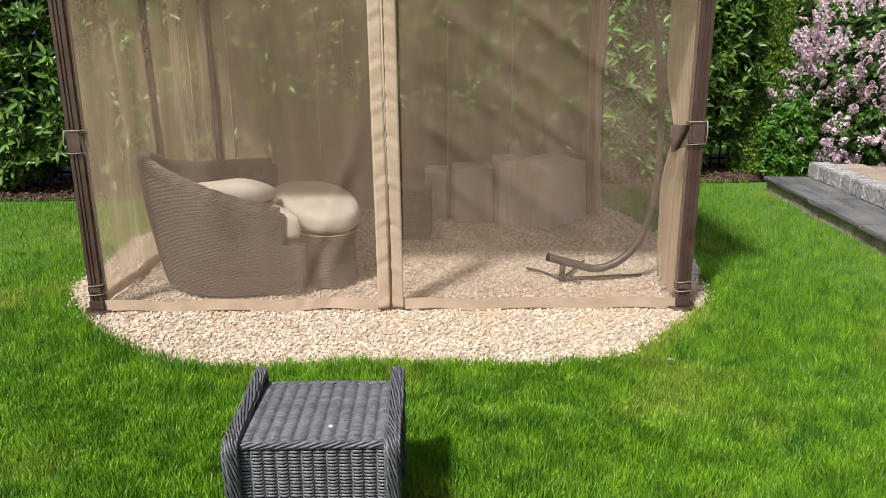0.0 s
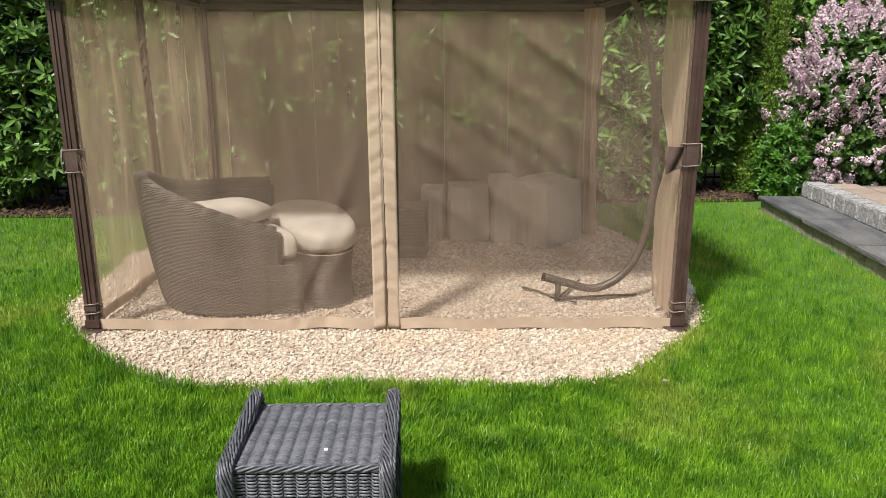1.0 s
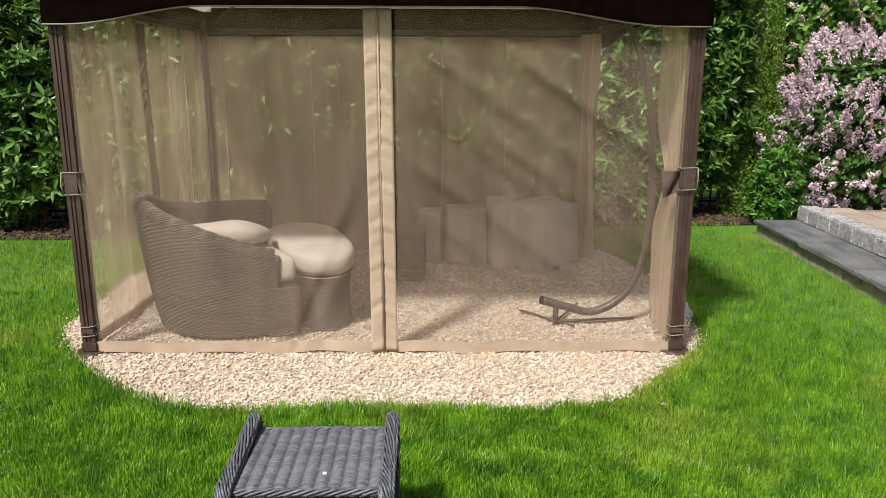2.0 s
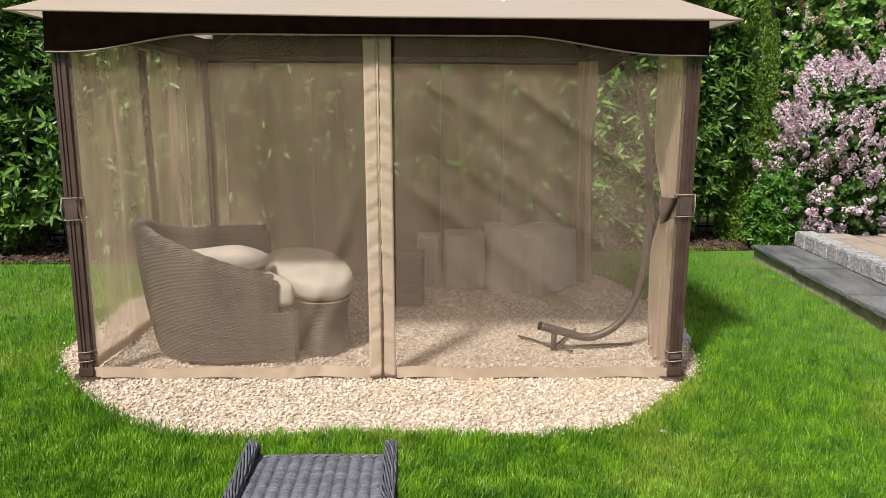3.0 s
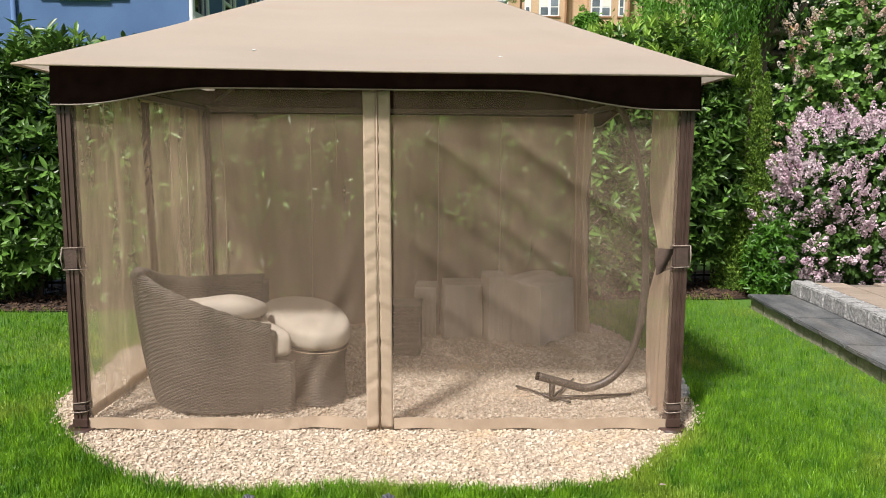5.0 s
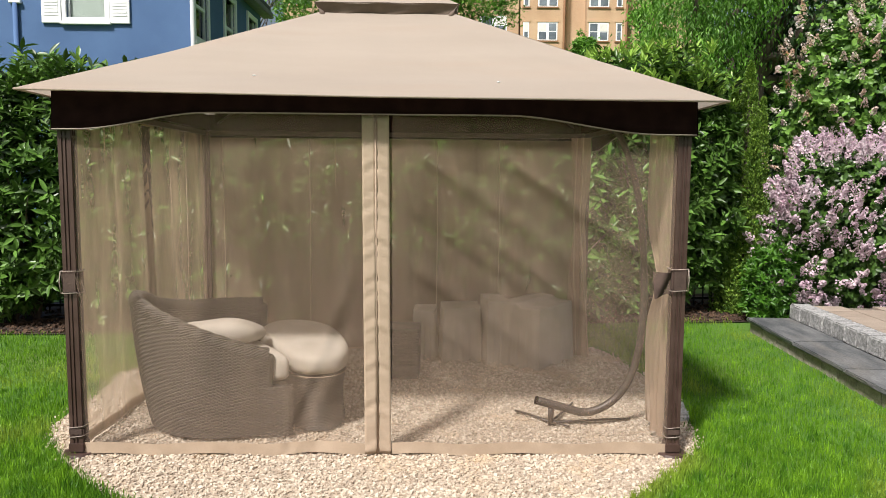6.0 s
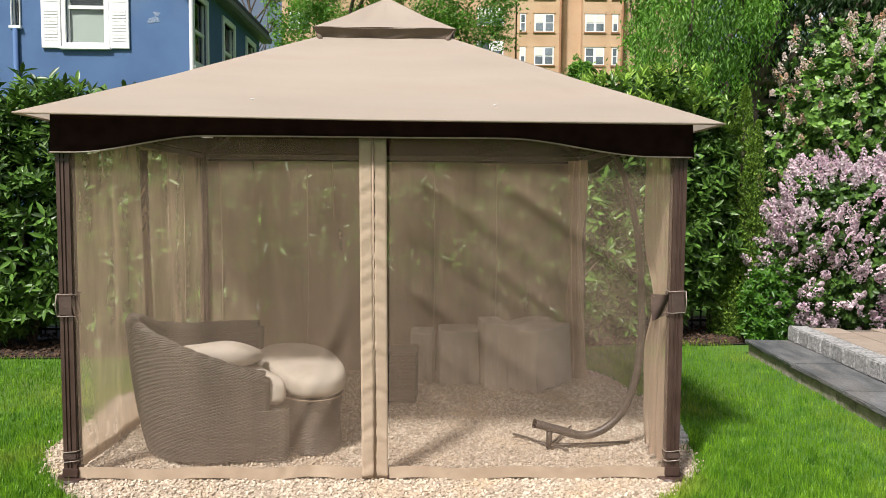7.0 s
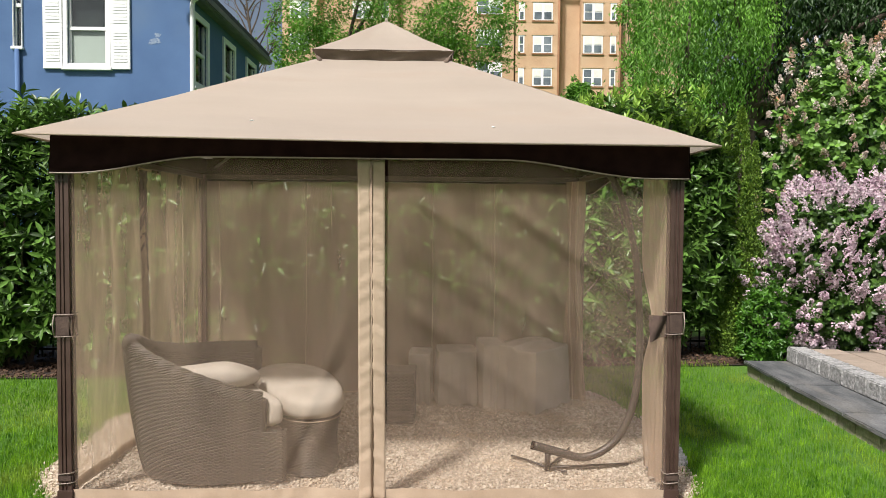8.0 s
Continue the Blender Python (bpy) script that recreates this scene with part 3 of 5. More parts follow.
# dark strips added to hide the bright canopy underside, not parts of the frame
for y0, z_top in ((0.06, 2.115), (D - 0.10, 2.150)):
    part("underside_mask", block(-W + 0.12, W - 0.12, y0 - 0.012, y0 + 0.012, 1.985, z_top, 0.003), M_VAL, gazebo)
    for x0 in (-W + 0.085, W - 0.085):
        part("underside_mask_end", block(x0 - 0.033, x0 + 0.033, y0 - 0.010, y0 + 0.010, 1.985, 2.118, 0.003), M_VAL, gazebo)
for x0 in (-W + 0.06, W - 0.06):
    part("underside_mask", block(x0 - 0.012, x0 + 0.012, 0.08, D - 0.115, 1.985, 2.112, 0.003), M_VAL, gazebo)
for x0 in (-W, W):
    part("beam", block(x0 - 0.016, x0 + 0.016, 0.02, D - 0.02, 1.945, 1.985, 0.003), M_POST, gazebo)


# ---- insect nets ----
def net_panel(parent, a, b, face, bulge, mat, nu=60, nv=56, z0=0.03, z1=1.95, label=""):
    """Hanging mesh cloth from a to b; bulge(u, v) pushes it out along face."""
    a, b, n = np.array(a, float), np.array(b, float), np.array(face, float)

    def P(u, v):
        p = np.outer(1 - u, a) + np.outer(u, b) + np.outer(bulge(u, v), n)
        p[:, 2] = z0 + (z1 - z0) * v + 0.008 * np.sin(u * 17) * (1 - v) ** 6
        return p
    ob = raw("mesh_panel", *grid_mesh(P, nu, nv), mat, parent, label, True)
    hem_v, hem_f = grid_mesh(lambda u, v: P(u, 0.035 * v) + np.outer(0.005 + 0.003 * np.sin(30 * u) * (1 - v), n) - np.stack([0 * u, 0 * u, 0.016 + 0 * u], 1), nu, 4)
    raw("hem", hem_v, hem_f, M_BAND, ob, "tan cloth hem", True)
    return ob


def ridge(u, v, u0, v0, du, dv, width, height):
    """A soft fold along a slanting line."""
    d = (u - u0) * dv - (v - v0) * du
    t = (u - u0) * du + (v - v0) * dv
    return height * np.exp(-(d / width) ** 2) * np.clip(t * 6 + 0.3, 0, 1) * np.clip(1.25 - t, 0, 1)


def pin(u, v):
    return np.clip(u * 9, 0, 1) * np.clip((1 - u) * 9, 0, 1) * np.clip((1 - v) * 6, 0, 1) * (0.3 + 0.7 * np.clip(v * 5, 0, 1))


def left_folds(u, v):
    base = 0.012 * np.sin(13 * u + 2 * v) + 0.006 * np.sin(31 * u + 3 * v) + 0.02 * np.sin(5 * u + 4 * v)
    return pin(u, v) * (base + ridge(u, v, 1.0, 0.62, -0.45, -0.9, 0.018, 0.016) + ridge(u, v, 1.0, 0.50, -0.5, -0.87, 0.016, -0.016)
                        + ridge(u, v, 1.0, 0.38, -0.55, -0.83, 0.016, 0.015) + ridge(u, v, 1.0, 0.26, -0.6, -0.8, 0.014, -0.012))


def right_folds(u, v):
    out = 0.008 * np.sin(9 * u + 3 * v) + 0.0022 * np.sin(46 * u + 31 * v + 3 * np.sin(5 * u)) * np.sin(7 * v + 3 * u) + 0.015 * np.sin(4 * u - 5 * v)
    for u0, v0, h, w in ((0.02, 0.93, 0.040, 0.045), (0.35, 0.90, 0.050, 0.04), (0.02, 0.72, -0.03, 0.04), (0.0, 0.60, 0.040, 0.045), (0.0, 0.47, 0.028, 0.035), (0.0, 0.36, -0.02, 0.03), (0.3, 0.66, 0.03, 0.035)):
        out = out + ridge(u, v, u0, v0, 0.86, -0.50, w * 0.50, h * 0.70)
    return pin(u, v) * out


def zip_band(parent, x0, y0, axis, z0, z1, wide=0.15, mat=M_BAND, label="wrinkled tan cloth strip beside the zip"):
    """Two cloth strips with a zip between them."""
    for s in (-1, 1):
        def P(u, v):
            off = s * (0.004 + (wide / 2 - 0.004) * u)
            lean = -0.015 * (1 - v)
            wr = 0.0035 * np.sin(v * 95 + 2.5 * u + s) * np.sin(v * 23 + 2 * s) + 0.004 * np.sin(v * 9) + 0.003 * np.sin(v * 170 + 4 * u)
            a = np.full_like(u, x0) if axis == "y" else x0 + off - lean
            b = y0 + off if axis == "y" else np.full_like(u, y0)
            nrm = wr - 0.006
            return np.stack([a - (nrm if axis == "y" else 0), b + (nrm if axis == "x" else 0), z0 + (z1 - z0) * v], 1)
        strip = raw("zip_band", *grid_mesh(P, 6, 90), mat, parent, label, True)
        md = strip.modifiers.new("thickness", "SOLIDIFY")
        md.thickness = 0.003
    pts = [(x0 + 0.015, y0 - 0.008, z0), (x0, y0 - 0.008, z1)] if axis == "x" else [(x0 - 0.008, y0, z0), (x0 - 0.008, y0, z1)]
    tube("zip", pts, 0.0058, M_ZIP, parent, 5)


front_net = thing("insect_net", "closed brown insect net with a tan centre zip", "net", (0, -0.02, 0), group="gazebo nets")
net_panel(front_net, (-W + 0.03, 0, 0), (-0.07, 0, 0), (0, -1, 0), left_folds, M_NET, 100, 80)
net_panel(front_net, (0.08, 0, 0), (W - 0.03, 0, 0), (0, -1, 0), right_folds, M_NET, 110, 90)
zip_band(front_net, -0.012, -0.006, "x", 0.02, 1.93)

left_net = thing("insect_net", "closed brown insect net along the side, sunlight in its colour", "net", (-W - 0.005, 0, 0), group="gazebo nets")
side = lambda u, v: pin(u, v) * (0.02 * np.sin(26 * u + v) + 0.012 * np.sin(47 * u + 2 * v) + 0.012 * np.sin(6 * u + 5 * v))
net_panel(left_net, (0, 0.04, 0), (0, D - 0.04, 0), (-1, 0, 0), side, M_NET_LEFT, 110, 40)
# uses the dark tie cloth: the strip's backlit shade is put into its colour
zip_band(left_net, 0, 1.15, "y", 0.03, 1.93, 0.15, M_BAND_DARK, "brown cloth strip beside the zip")
for yy, zz in ((0.47, 1.12), (2.0, 0.05), (1.62, 0.9)):
    tube("seam", [(0.004, yy, zz), (0.006, yy + 0.005, (zz + 1.93) / 2), (0.004, yy, 1.93)], 0.0035, M_BAND, left_net, 5)

back_net = thing("insect_net", "closed brown insect net hanging at the shaded back", "net", (0, D + 0.005, 0), group="gazebo nets")
back = lambda u, v: pin(u, v) * (0.03 * np.sin(33 * u + v) + 0.015 * np.sin(71 * u + 2 * v))
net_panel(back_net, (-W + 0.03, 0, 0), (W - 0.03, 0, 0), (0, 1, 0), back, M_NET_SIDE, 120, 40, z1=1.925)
for xx in (-1.55, -0.78, -0.55, 0.36, 0.92):
    tube("seam", [(xx, -0.01, 0.05), (xx + 0.01, -0.012, 1.0), (xx, -0.01, 1.92)], 0.005, M_BAND, back_net, 5)


def gathered(name_label, x, y, along, z0, z1, folds, amp, at_tie):
    """A net drawn together into deep vertical folds, pinched at a tie."""
    g = thing("insect_net", name_label, "net", (x, y, 0), group="gazebo nets")

    def P(u, v):
        z = z0 + (z1 - z0) * v
        pinch = 1 - 0.45 * np.exp(-((z - at_tie) / 0.25) ** 2)
        s = u * along * pinch
        wave = amp * (np.sin(u * folds * 2 * np.pi + 1.4 * np.sin(2.3 * v + 3 * u)) * (0.5 + 0.5 * np.sin(5 * u + 4 * v)) + 0.4 * np.sin(u * folds * 4.7 * np.pi + 2 * v)) * pinch
        wave = wave + 0.006 * np.sin(17 * v + 9 * u) * np.sin(5 * v + 2)
        wave = wave * (0.75 + 0.75 * (1 - v) ** 2) + 0.03 * (1 - v) ** 2
        return np.stack([wave, s + 0.02 * np.sin(4 * v + 6 * u) * (1 - v), z], 1)
    raw("mesh_panel", *grid_mesh(P, folds * 12, 40), M_NET_FOLD, g, "", True)
    tube("seam", P(np.full(20, 0.98), np.linspace(0, 1, 20)), 0.006, M_BAND, g, 5)
    tube("seam", P(np.full(20, 0.55), np.linspace(0, 1, 20)), 0.004, M_BAND, g, 5)
    return g


gathered("brown insect net drawn open and tied to the front post", W - 0.03, 0.06, 0.42, 0.05, 1.94, 3, 0.022, 1.0)
gathered("brown insect net drawn open and tied to the back post", W - 0.06, D - 0.03, -0.30, 0.03, 1.94, 4, 0.05, 1.2)
gathered("brown insect net gathered into a bundle beside the back post", W - 0.10, D - 0.10, -0.12, 0.02, 1.94, 3, 0.07, 1.2)
# loose tie-back cloth beside the front posts
tb = tagged(raw("tie_back", *grid_mesh(lambda u, v: np.stack([W - 0.045 - 0.10 * u, -0.035 + 0.02 * np.sin(5 * u + 3 * v), 0.955 + 0.12 * v - 0.03 * u + 0.03 * u * v], 1), 8, 6), M_BAND_DARK, None, "", True),
            "dark brown cloth tie-back tied round the drawn net", "tie-back")
tb2 = tagged(raw("tie_back", *grid_mesh(lambda u, v: np.stack([-W + 0.04 + 0.05 * u, -0.045 + 0.02 * np.sin(7 * u + 5 * v), 0.92 + 0.13 * v * (1 - 0.4 * u) - 0.03 * u], 1), 9, 9), M_NET, None, "", True),
             "crumpled grey mesh end tucked under the tie", "tie-back")


# ---- wicker furniture ----
def weave(P, N, rows, cols, bump, alternate=True, per=4, tight=0.92, round_=0.0035, brick=0.0):
    """Round strands laid in rows over a surface P(u, v), passing over and under cols stakes. N(u, v): outward directions."""
    n = cols * per + 1
    u = np.linspace(0, 1, n)
    vs, fs = [], []
    h = tight / rows / 2
    i = np.arange(n - 1)
    for j in range(rows):
        vc = (j + 0.5) / rows
        if alternate:
            off = bump * np.cos(np.pi * (u * cols + j))
        else:
            off = bump * (np.abs(np.sin(np.pi * u * cols)) ** 0.5 * 2.4 - 1.4)
        off = off + rng.normal(0, bump * 0.12, n)
        ring = []
        for dv, lift in ((-h, 0.0), (0.0, round_), (h, 0.0)):
            vv = vc + dv + brick / rows * np.clip(3 * np.sin(np.pi * (u * cols + 0.0)), -0.5, 0.5)
            ring.append(P(u, vv) + N(u, vv) * (off + lift)[:, None])
        o = j * n * 3
        vs.append(np.stack(ring, 1).reshape(-1, 3))
        for k in (0, 1):
            fs.append(np.stack([o + i * 3 + k, o + (i + 1) * 3 + k, o + (i + 1) * 3 + k + 1, o + i * 3 + k + 1], 1))
    return np.concatenate(vs), np.concatenate(fs)


def woven(name, wv, mat, parent, label=""):
    return tagged(raw(name, *wv, mat, parent, label, True), kind="stuff")


def flat(p0, eu, ev, nrm):
    p0, eu, ev, nrm = (np.array(a, float) for a in (p0, eu, ev, nrm))
    return (lambda u, v: p0 + np.outer(u, eu) + np.outer(v, ev)), (lambda u, v: np.broadcast_to(nrm, (len(u), 3)))


def braid(name, path, wide, deep, strands, turns, r, mat, parent):
    """A thick roll of strands wound in both directions round a curved path."""
    path, t, a, b = frames_along(path)
    s = np.linspace(0, 1, len(path))
    ms = []
    for k in range(strands):
        for way in (1,):
            ph = 2 * np.pi * (k / strands + way * turns * s)
            lift = 1 + 0.13 * np.cos(26 * np.pi * s + np.pi * k)
            pts = path + (wide * np.cos(ph) * lift)[:, None] * b + (deep * np.sin(ph) * lift)[:, None] * a
            ms.append(tube_mesh(pts, r, 5))
    return tagged(raw(name, *join(ms), mat, parent, "", True), kind="stuff")


def garden_footstool(at, turn):
    st = thing("wicker_footstool", "grey wicker footstool with rolled braided sides on the lawn", "footstool", at, turn)
    w, d, h = 0.222, 0.193, 0.393
    core = block(-w, w, -d, d, 0.05, h - 0.012, 0.02)
    part("body", core, M_WICKER_DARK, st)
    woven("top", weave(*flat((-w, -d, h), (2 * w, 0, 0), (0, 2 * d, 0), (0, 0, 1)), 44, 11, 0.0046, False, 10, 0.84, 0.0032, 1.0), M_WICKER, st, "grey woven wicker top with lengthwise ribs")
    for s, nm in ((-1, "front_panel"), (1, "back_panel")):
        woven(nm, weave(*flat((-w, s * (d + 0.004), 0.04), (2 * w, 0, 0), (0, 0, h - 0.045), (0, s, 0)), 31, 12, 0.0042, False, 8, 0.68, 0.0040, 1.0), M_WICKER, st, "")
        edge = curve_pts([(-w, s * (d + 0.002), h - 0.006), (0, s * (d + 0.004), h - 0.005), (w, s * (d + 0.002), h - 0.006)], 120)
        tube("edge_core", edge, 0.0085, M_WICKER_DARK, st, 7)
        braid("edge_roll", edge, 0.0085, 0.0090, 5, 2.6, 0.0045, M_WICKER, st)
    for s in (-1, 1):
        woven("side_panel", weave(*flat((s * (w + 0.004), -d, 0.04), (0, 2 * d, 0), (0, 0, h - 0.05), (s, 0, 0)), 46, 12, 0.0030, False, 8, 0.80, 0.0030, 1.0), M_WICKER, st, "")
        x = s * (w + 0.013)
        path = curve_pts([(x * 1.0, d + 0.006, 0.02), (x, d + 0.012, 0.22), (x, d + 0.020, 0.38), (x, d + 0.018, 0.425), (x, d - 0.02, 0.432), (x, 0.06, 0.418), (x, -0.08, 0.408),
                          (x, -d + 0.03, 0.408), (x, -d - 0.022, 0.398), (x, -d - 0.034, 0.34), (x, -d - 0.022, 0.22), (x, -d - 0.012, 0.02)], 170)
        tube("arm_core", path, 0.0140, M_WICKER_DARK, st, 8)
        braid("braided_arm", path[::s], 0.0165, 0.0195, 13, 2.3, 0.0040, M_WICKER, st)
    part("white_fleck", block(0.038, 0.050, -0.116, -0.109, h + 0.004, h + 0.0105, 0.001), M_WHITE, st, "white speck of dirt on the weave")
    return st


garden_footstool((-0.092, -1.958, 0), 0.5)


def barrel_chair(at, turn):
    """Local +x is the open side."""
    ch = thing("barrel_chair", "brown wicker barrel loveseat with cream seat cushion, standing on gravel", "chair", at, turn)
    A, B, T0, T1 = 0.665, 0.575, radians(-103), radians(105)

    def rim(th):
        return np.interp(np.degrees(th), [-107, -92, -70, -50, -28, 0, 18, 38, 60, 107], [0.500, 0.545, 0.635, 0.720, 0.790, 0.808, 0.775, 0.70, 0.655, 0.650])

    def shell(extra):
        def P(u, v):
            th = T0 + (T1 - T0) * u
            k = 0.83 + 0.17 * v ** 0.8 + 0.015 * np.sin(3.1 * v)
            cth, sth = np.cos(th), np.sin(th)
            q = (np.abs(cth) ** 2.25 + np.abs(sth) ** 2.25) ** (-1 / 2.25)
            return np.stack([-(A * k - extra) * cth * q, (B * (0.5 * k + 0.5) - extra) * sth * q, 0.02 + (rim(th) - 0.02) * v], 1)
        return P

    def outward(sign):
        def N(u, v):
            th = T0 + (T1 - T0) * u
            return unit(np.stack([-np.cos(th) * B, np.sin(th) * A, 0 * th - 0.1], 1)) * sign
        return N
    raw("shell_core", *grid_mesh(shell(0.010), 60, 12), M_RATTAN_CORE, ch, "", True)
    woven("outer_weave", weave(shell(0.0), outward(1), 62, 96, 0.0038, True, 3, 0.95), M_RATTAN, ch, "brown woven wicker shell")
    woven("inner_weave", weave(shell(0.075), outward(-1), 50, 80, 0.004, True, 2), M_RATTAN, ch, "")
    u = np.linspace(0, 1, 90)
    top = (shell(0.0)(u, np.ones(90)) + shell(0.075)(u, np.ones(90))) / 2
    tube("rim", top, 0.037, M_RATTAN_CORE, ch, 10, "rounded wicker rim")
    u = np.linspace(0, 1, 420)
    braid("rim_wrap", (shell(0.0)(u, np.ones(420)) + shell(0.075)(u, np.ones(420))) / 2, 0.039, 0.039, 30, 7, 0.0050, M_RATTAN, ch)
    for e, s in ((0.0, -1), (1.0, 1)):
        vv = np.linspace(0.02, 1, 20)
        mid = (shell(0.0)(np.full(20, e), vv) + shell(0.075)(np.full(20, e), vv)) / 2
        tube("arm_end", mid, 0.041, M_RATTAN, ch, 10)
    # seat base and cushion, D-shaped
    def dshape(scale, n=40):
        th = np.linspace(radians(-100), radians(100), n)
        return [(-(A - 0.10) * math.cos(t) * scale, (B - 0.09) * math.sin(t) * scale) for t in th] + [(0.065, 0.48 * scale), (0.10, 0.0), (0.255, -0.46 * scale), (0.282, -0.53 * scale), (0.25, -0.565 * scale)]

    def slab(outline, z0, z1, bev):
        sb = bmesh.new()
        base = sb.faces.new([sb.verts.new((px, py, z0)) for px, py in outline])
        r = bmesh.ops.extrude_face_region(sb, geom=[base])
        for g in r["geom"]:
            if isinstance(g, bmesh.types.BMVert):
                g.co.z = z1
        edges = [e for e in sb.edges if abs(e.verts[0].co.z - e.verts[1].co.z) < 1e-5]
        bmesh.ops.bevel(sb, geom=edges, offset=bev, segments=4, affect="EDGES")
        return sb
    part("seat_base", slab(dshape(0.97), 0.03, 0.325, 0.01), M_RATTAN_CORE, ch)
    fr = lambda u, v: np.stack([np.interp(u, [0, 0.10, 0.15, 0.5, 1], [0.10, 0.262, 0.290, 0.110, 0.070]), np.interp(u, [0, 0.10, 0.15, 0.5, 1], [-0.585, -0.580, -0.545, -0.03, 0.535]), 0.02 + 0.31 * v], 1)
    woven("seat_front", weave(fr, lambda u, v: unit(np.stack([np.clip((u - 0.06) / 0.09, 0, 1), -np.clip((0.17 - u) / 0.09, 0, 1), 0 * u], 1)), 28, 60, 0.004, True, 3), M_RATTAN, ch, "")
    mid_x, mid_y = -0.08, -0.12
    edge_ = np.array(dshape(1.0) + dshape(1.0)[:1])
    edge_ = np.concatenate([np.linspace(edge_[i], edge_[i + 1], 12, endpoint=False) for i in range(len(edge_) - 1)]) - np.array([mid_x, mid_y])
    order = np.argsort(np.arctan2(edge_[:, 1], edge_[:, 0]))
    edge_ang, edge_r = np.arctan2(edge_[order, 1], edge_[order, 0]), np.hypot(edge_[order, 0], edge_[order, 1])

    def seat_pad(u, v):
        th, s_ = 2 * np.pi * u - np.pi, v * np.pi
        k = np.sin(s_) ** 0.32
        r = np.interp(th, edge_ang, edge_r, period=2 * np.pi) * k
        z_ = 0.428 - 0.098 * np.sign(np.cos(s_)) * np.abs(np.cos(s_)) ** 0.55
        return np.stack([mid_x + r * np.cos(th), mid_y + r * np.sin(th), z_], 1)
    raw("seat_cushion", *grid_mesh(seat_pad, 120, 26), M_CUSHION, ch, "thick cream seat cushion", True)

    def pillow(u, v):
        th, ph = 2 * np.pi * u, np.pi * (v - 0.5)
        sg = lambda a, e: np.sign(a) * np.abs(a) ** e
        x_, y_, z_ = 0.27 * sg(np.cos(ph), 0.6) * sg(np.cos(th), 0.55), 0.20 * sg(np.cos(ph), 0.6) * sg(np.sin(th), 0.55), 0.085 * sg(np.sin(ph), 0.8)
        z_ = z_ * (1 - 0.25 * (x_ / 0.27) ** 2) + 0.006 * np.sin(17 * x_ + 9 * y_)
        return np.stack([-0.12 + x_ * 0.96 + y_ * 0.25, -0.16 - x_ * 0.25 + y_ * 0.94, 0.590 + z_ - 0.12 * y_], 1)
    raw("loose_cushion", *grid_mesh(pillow, 48, 24), M_CUSHION, ch, "plump cream loose cushion", True)
    return ch


barrel_chair((-0.955, 0.710, 0.012), 15)


def round_ottoman(at, turn):
    ot = thing("round_ottoman", "oval brown wicker ottoman with a thick cream cushion on gravel", "ottoman", at, turn)
    a, b = 0.250, 0.60

    def oval(scale, zf):
        def P(u, v):
            th = 2 * np.pi * u
            k = (0.93 + 0.07 * np.abs(2 * v - 0.9) ** 2) * scale
            return np.stack([a * np.cos(th) * k, b * np.sin(th) * k, 0.01 + zf * v], 1)
        return P
    raw("core", *grid_mesh(oval(0.975, 0.33), 50, 6), M_RATTAN_CORE, ot, "", True)
    woven("weave", weave(oval(1.0, 0.335), lambda u, v: np.stack([np.cos(2 * np.pi * u), np.sin(2 * np.pi * u), 0 * u], 1), 36, 84, 0.0045, True, 2), M_RATTAN, ot, "brown woven wicker drum")

    def cushion(u, v):
        th = 2 * np.pi * u
        s = v * np.pi
        k = np.sin(s) ** 0.38 * (1 + 0.012 * np.sin(5 * th)) * (np.abs(np.cos(th)) ** 2.3 + np.abs(np.sin(th)) ** 2.3) ** (-1 / 2.3)
        z = 0.435 - 0.088 * np.sign(np.cos(np.pi - s)) * -np.abs(np.cos(s)) ** 0.6
        return np.stack([1.03 * a * np.cos(th) * k, 1.03 * b * np.sin(th) * k, z + 0.012 * np.cos(th * 2) * np.sin(s)], 1)
    raw("cushion", *grid_mesh(cushion, 60, 22), M_CUSHION, ot, "cream cloth cushion with soft rounded edge", True)
    th = np.linspace(0, 2 * np.pi, 60)
    tube("cushion_piping", np.stack([1.0 * a * np.cos(th), 1.0 * b * np.sin(th), 0.352 + 0 * th], 1) * np.stack([(np.abs(np.cos(th)) ** 2.3 + np.abs(np.sin(th)) ** 2.3) ** (-1 / 2.3)] * 2 + [1 + 0 * th], 1), 0.004, M_ZIP, ot, 6)
    return ot


round_ottoman((-0.575, 0.89, 0.012), 22)


def side_table(at, turn):
    tb_ = thing("side_table", "small grey-brown wicker side table on gravel", "table", at, turn)
    s, h = 0.142, 0.41
    part("body", block(-s + 0.008, s - 0.008, -s + 0.008, s - 0.008, 0.01, h - 0.02, 0.01), M_RATTAN_CORE, tb_)
    for k in range(4):
        c, q = round(math.cos(k * math.pi / 2)), round(math.sin(k * math.pi / 2))
        nrm = (q, -c, 0)
        p0 = (-s * c + s * q, -s * q - s * c, 0.01)
        woven("side_panel", weave(*flat(p0, (2 * s * c, 2 * s * q, 0), (0, 0, h - 0.03), nrm), 34, 14, 0.004, True, 3), M_RATTAN, tb_, "")
    part("tabletop", block(-s - 0.01, s + 0.01, -s - 0.01, s + 0.01, h - 0.02, h, 0.006), M_RATTAN, tb_, "flat woven top")
    return tb_


side_table((0.075, 1.66, 0.012), -3)


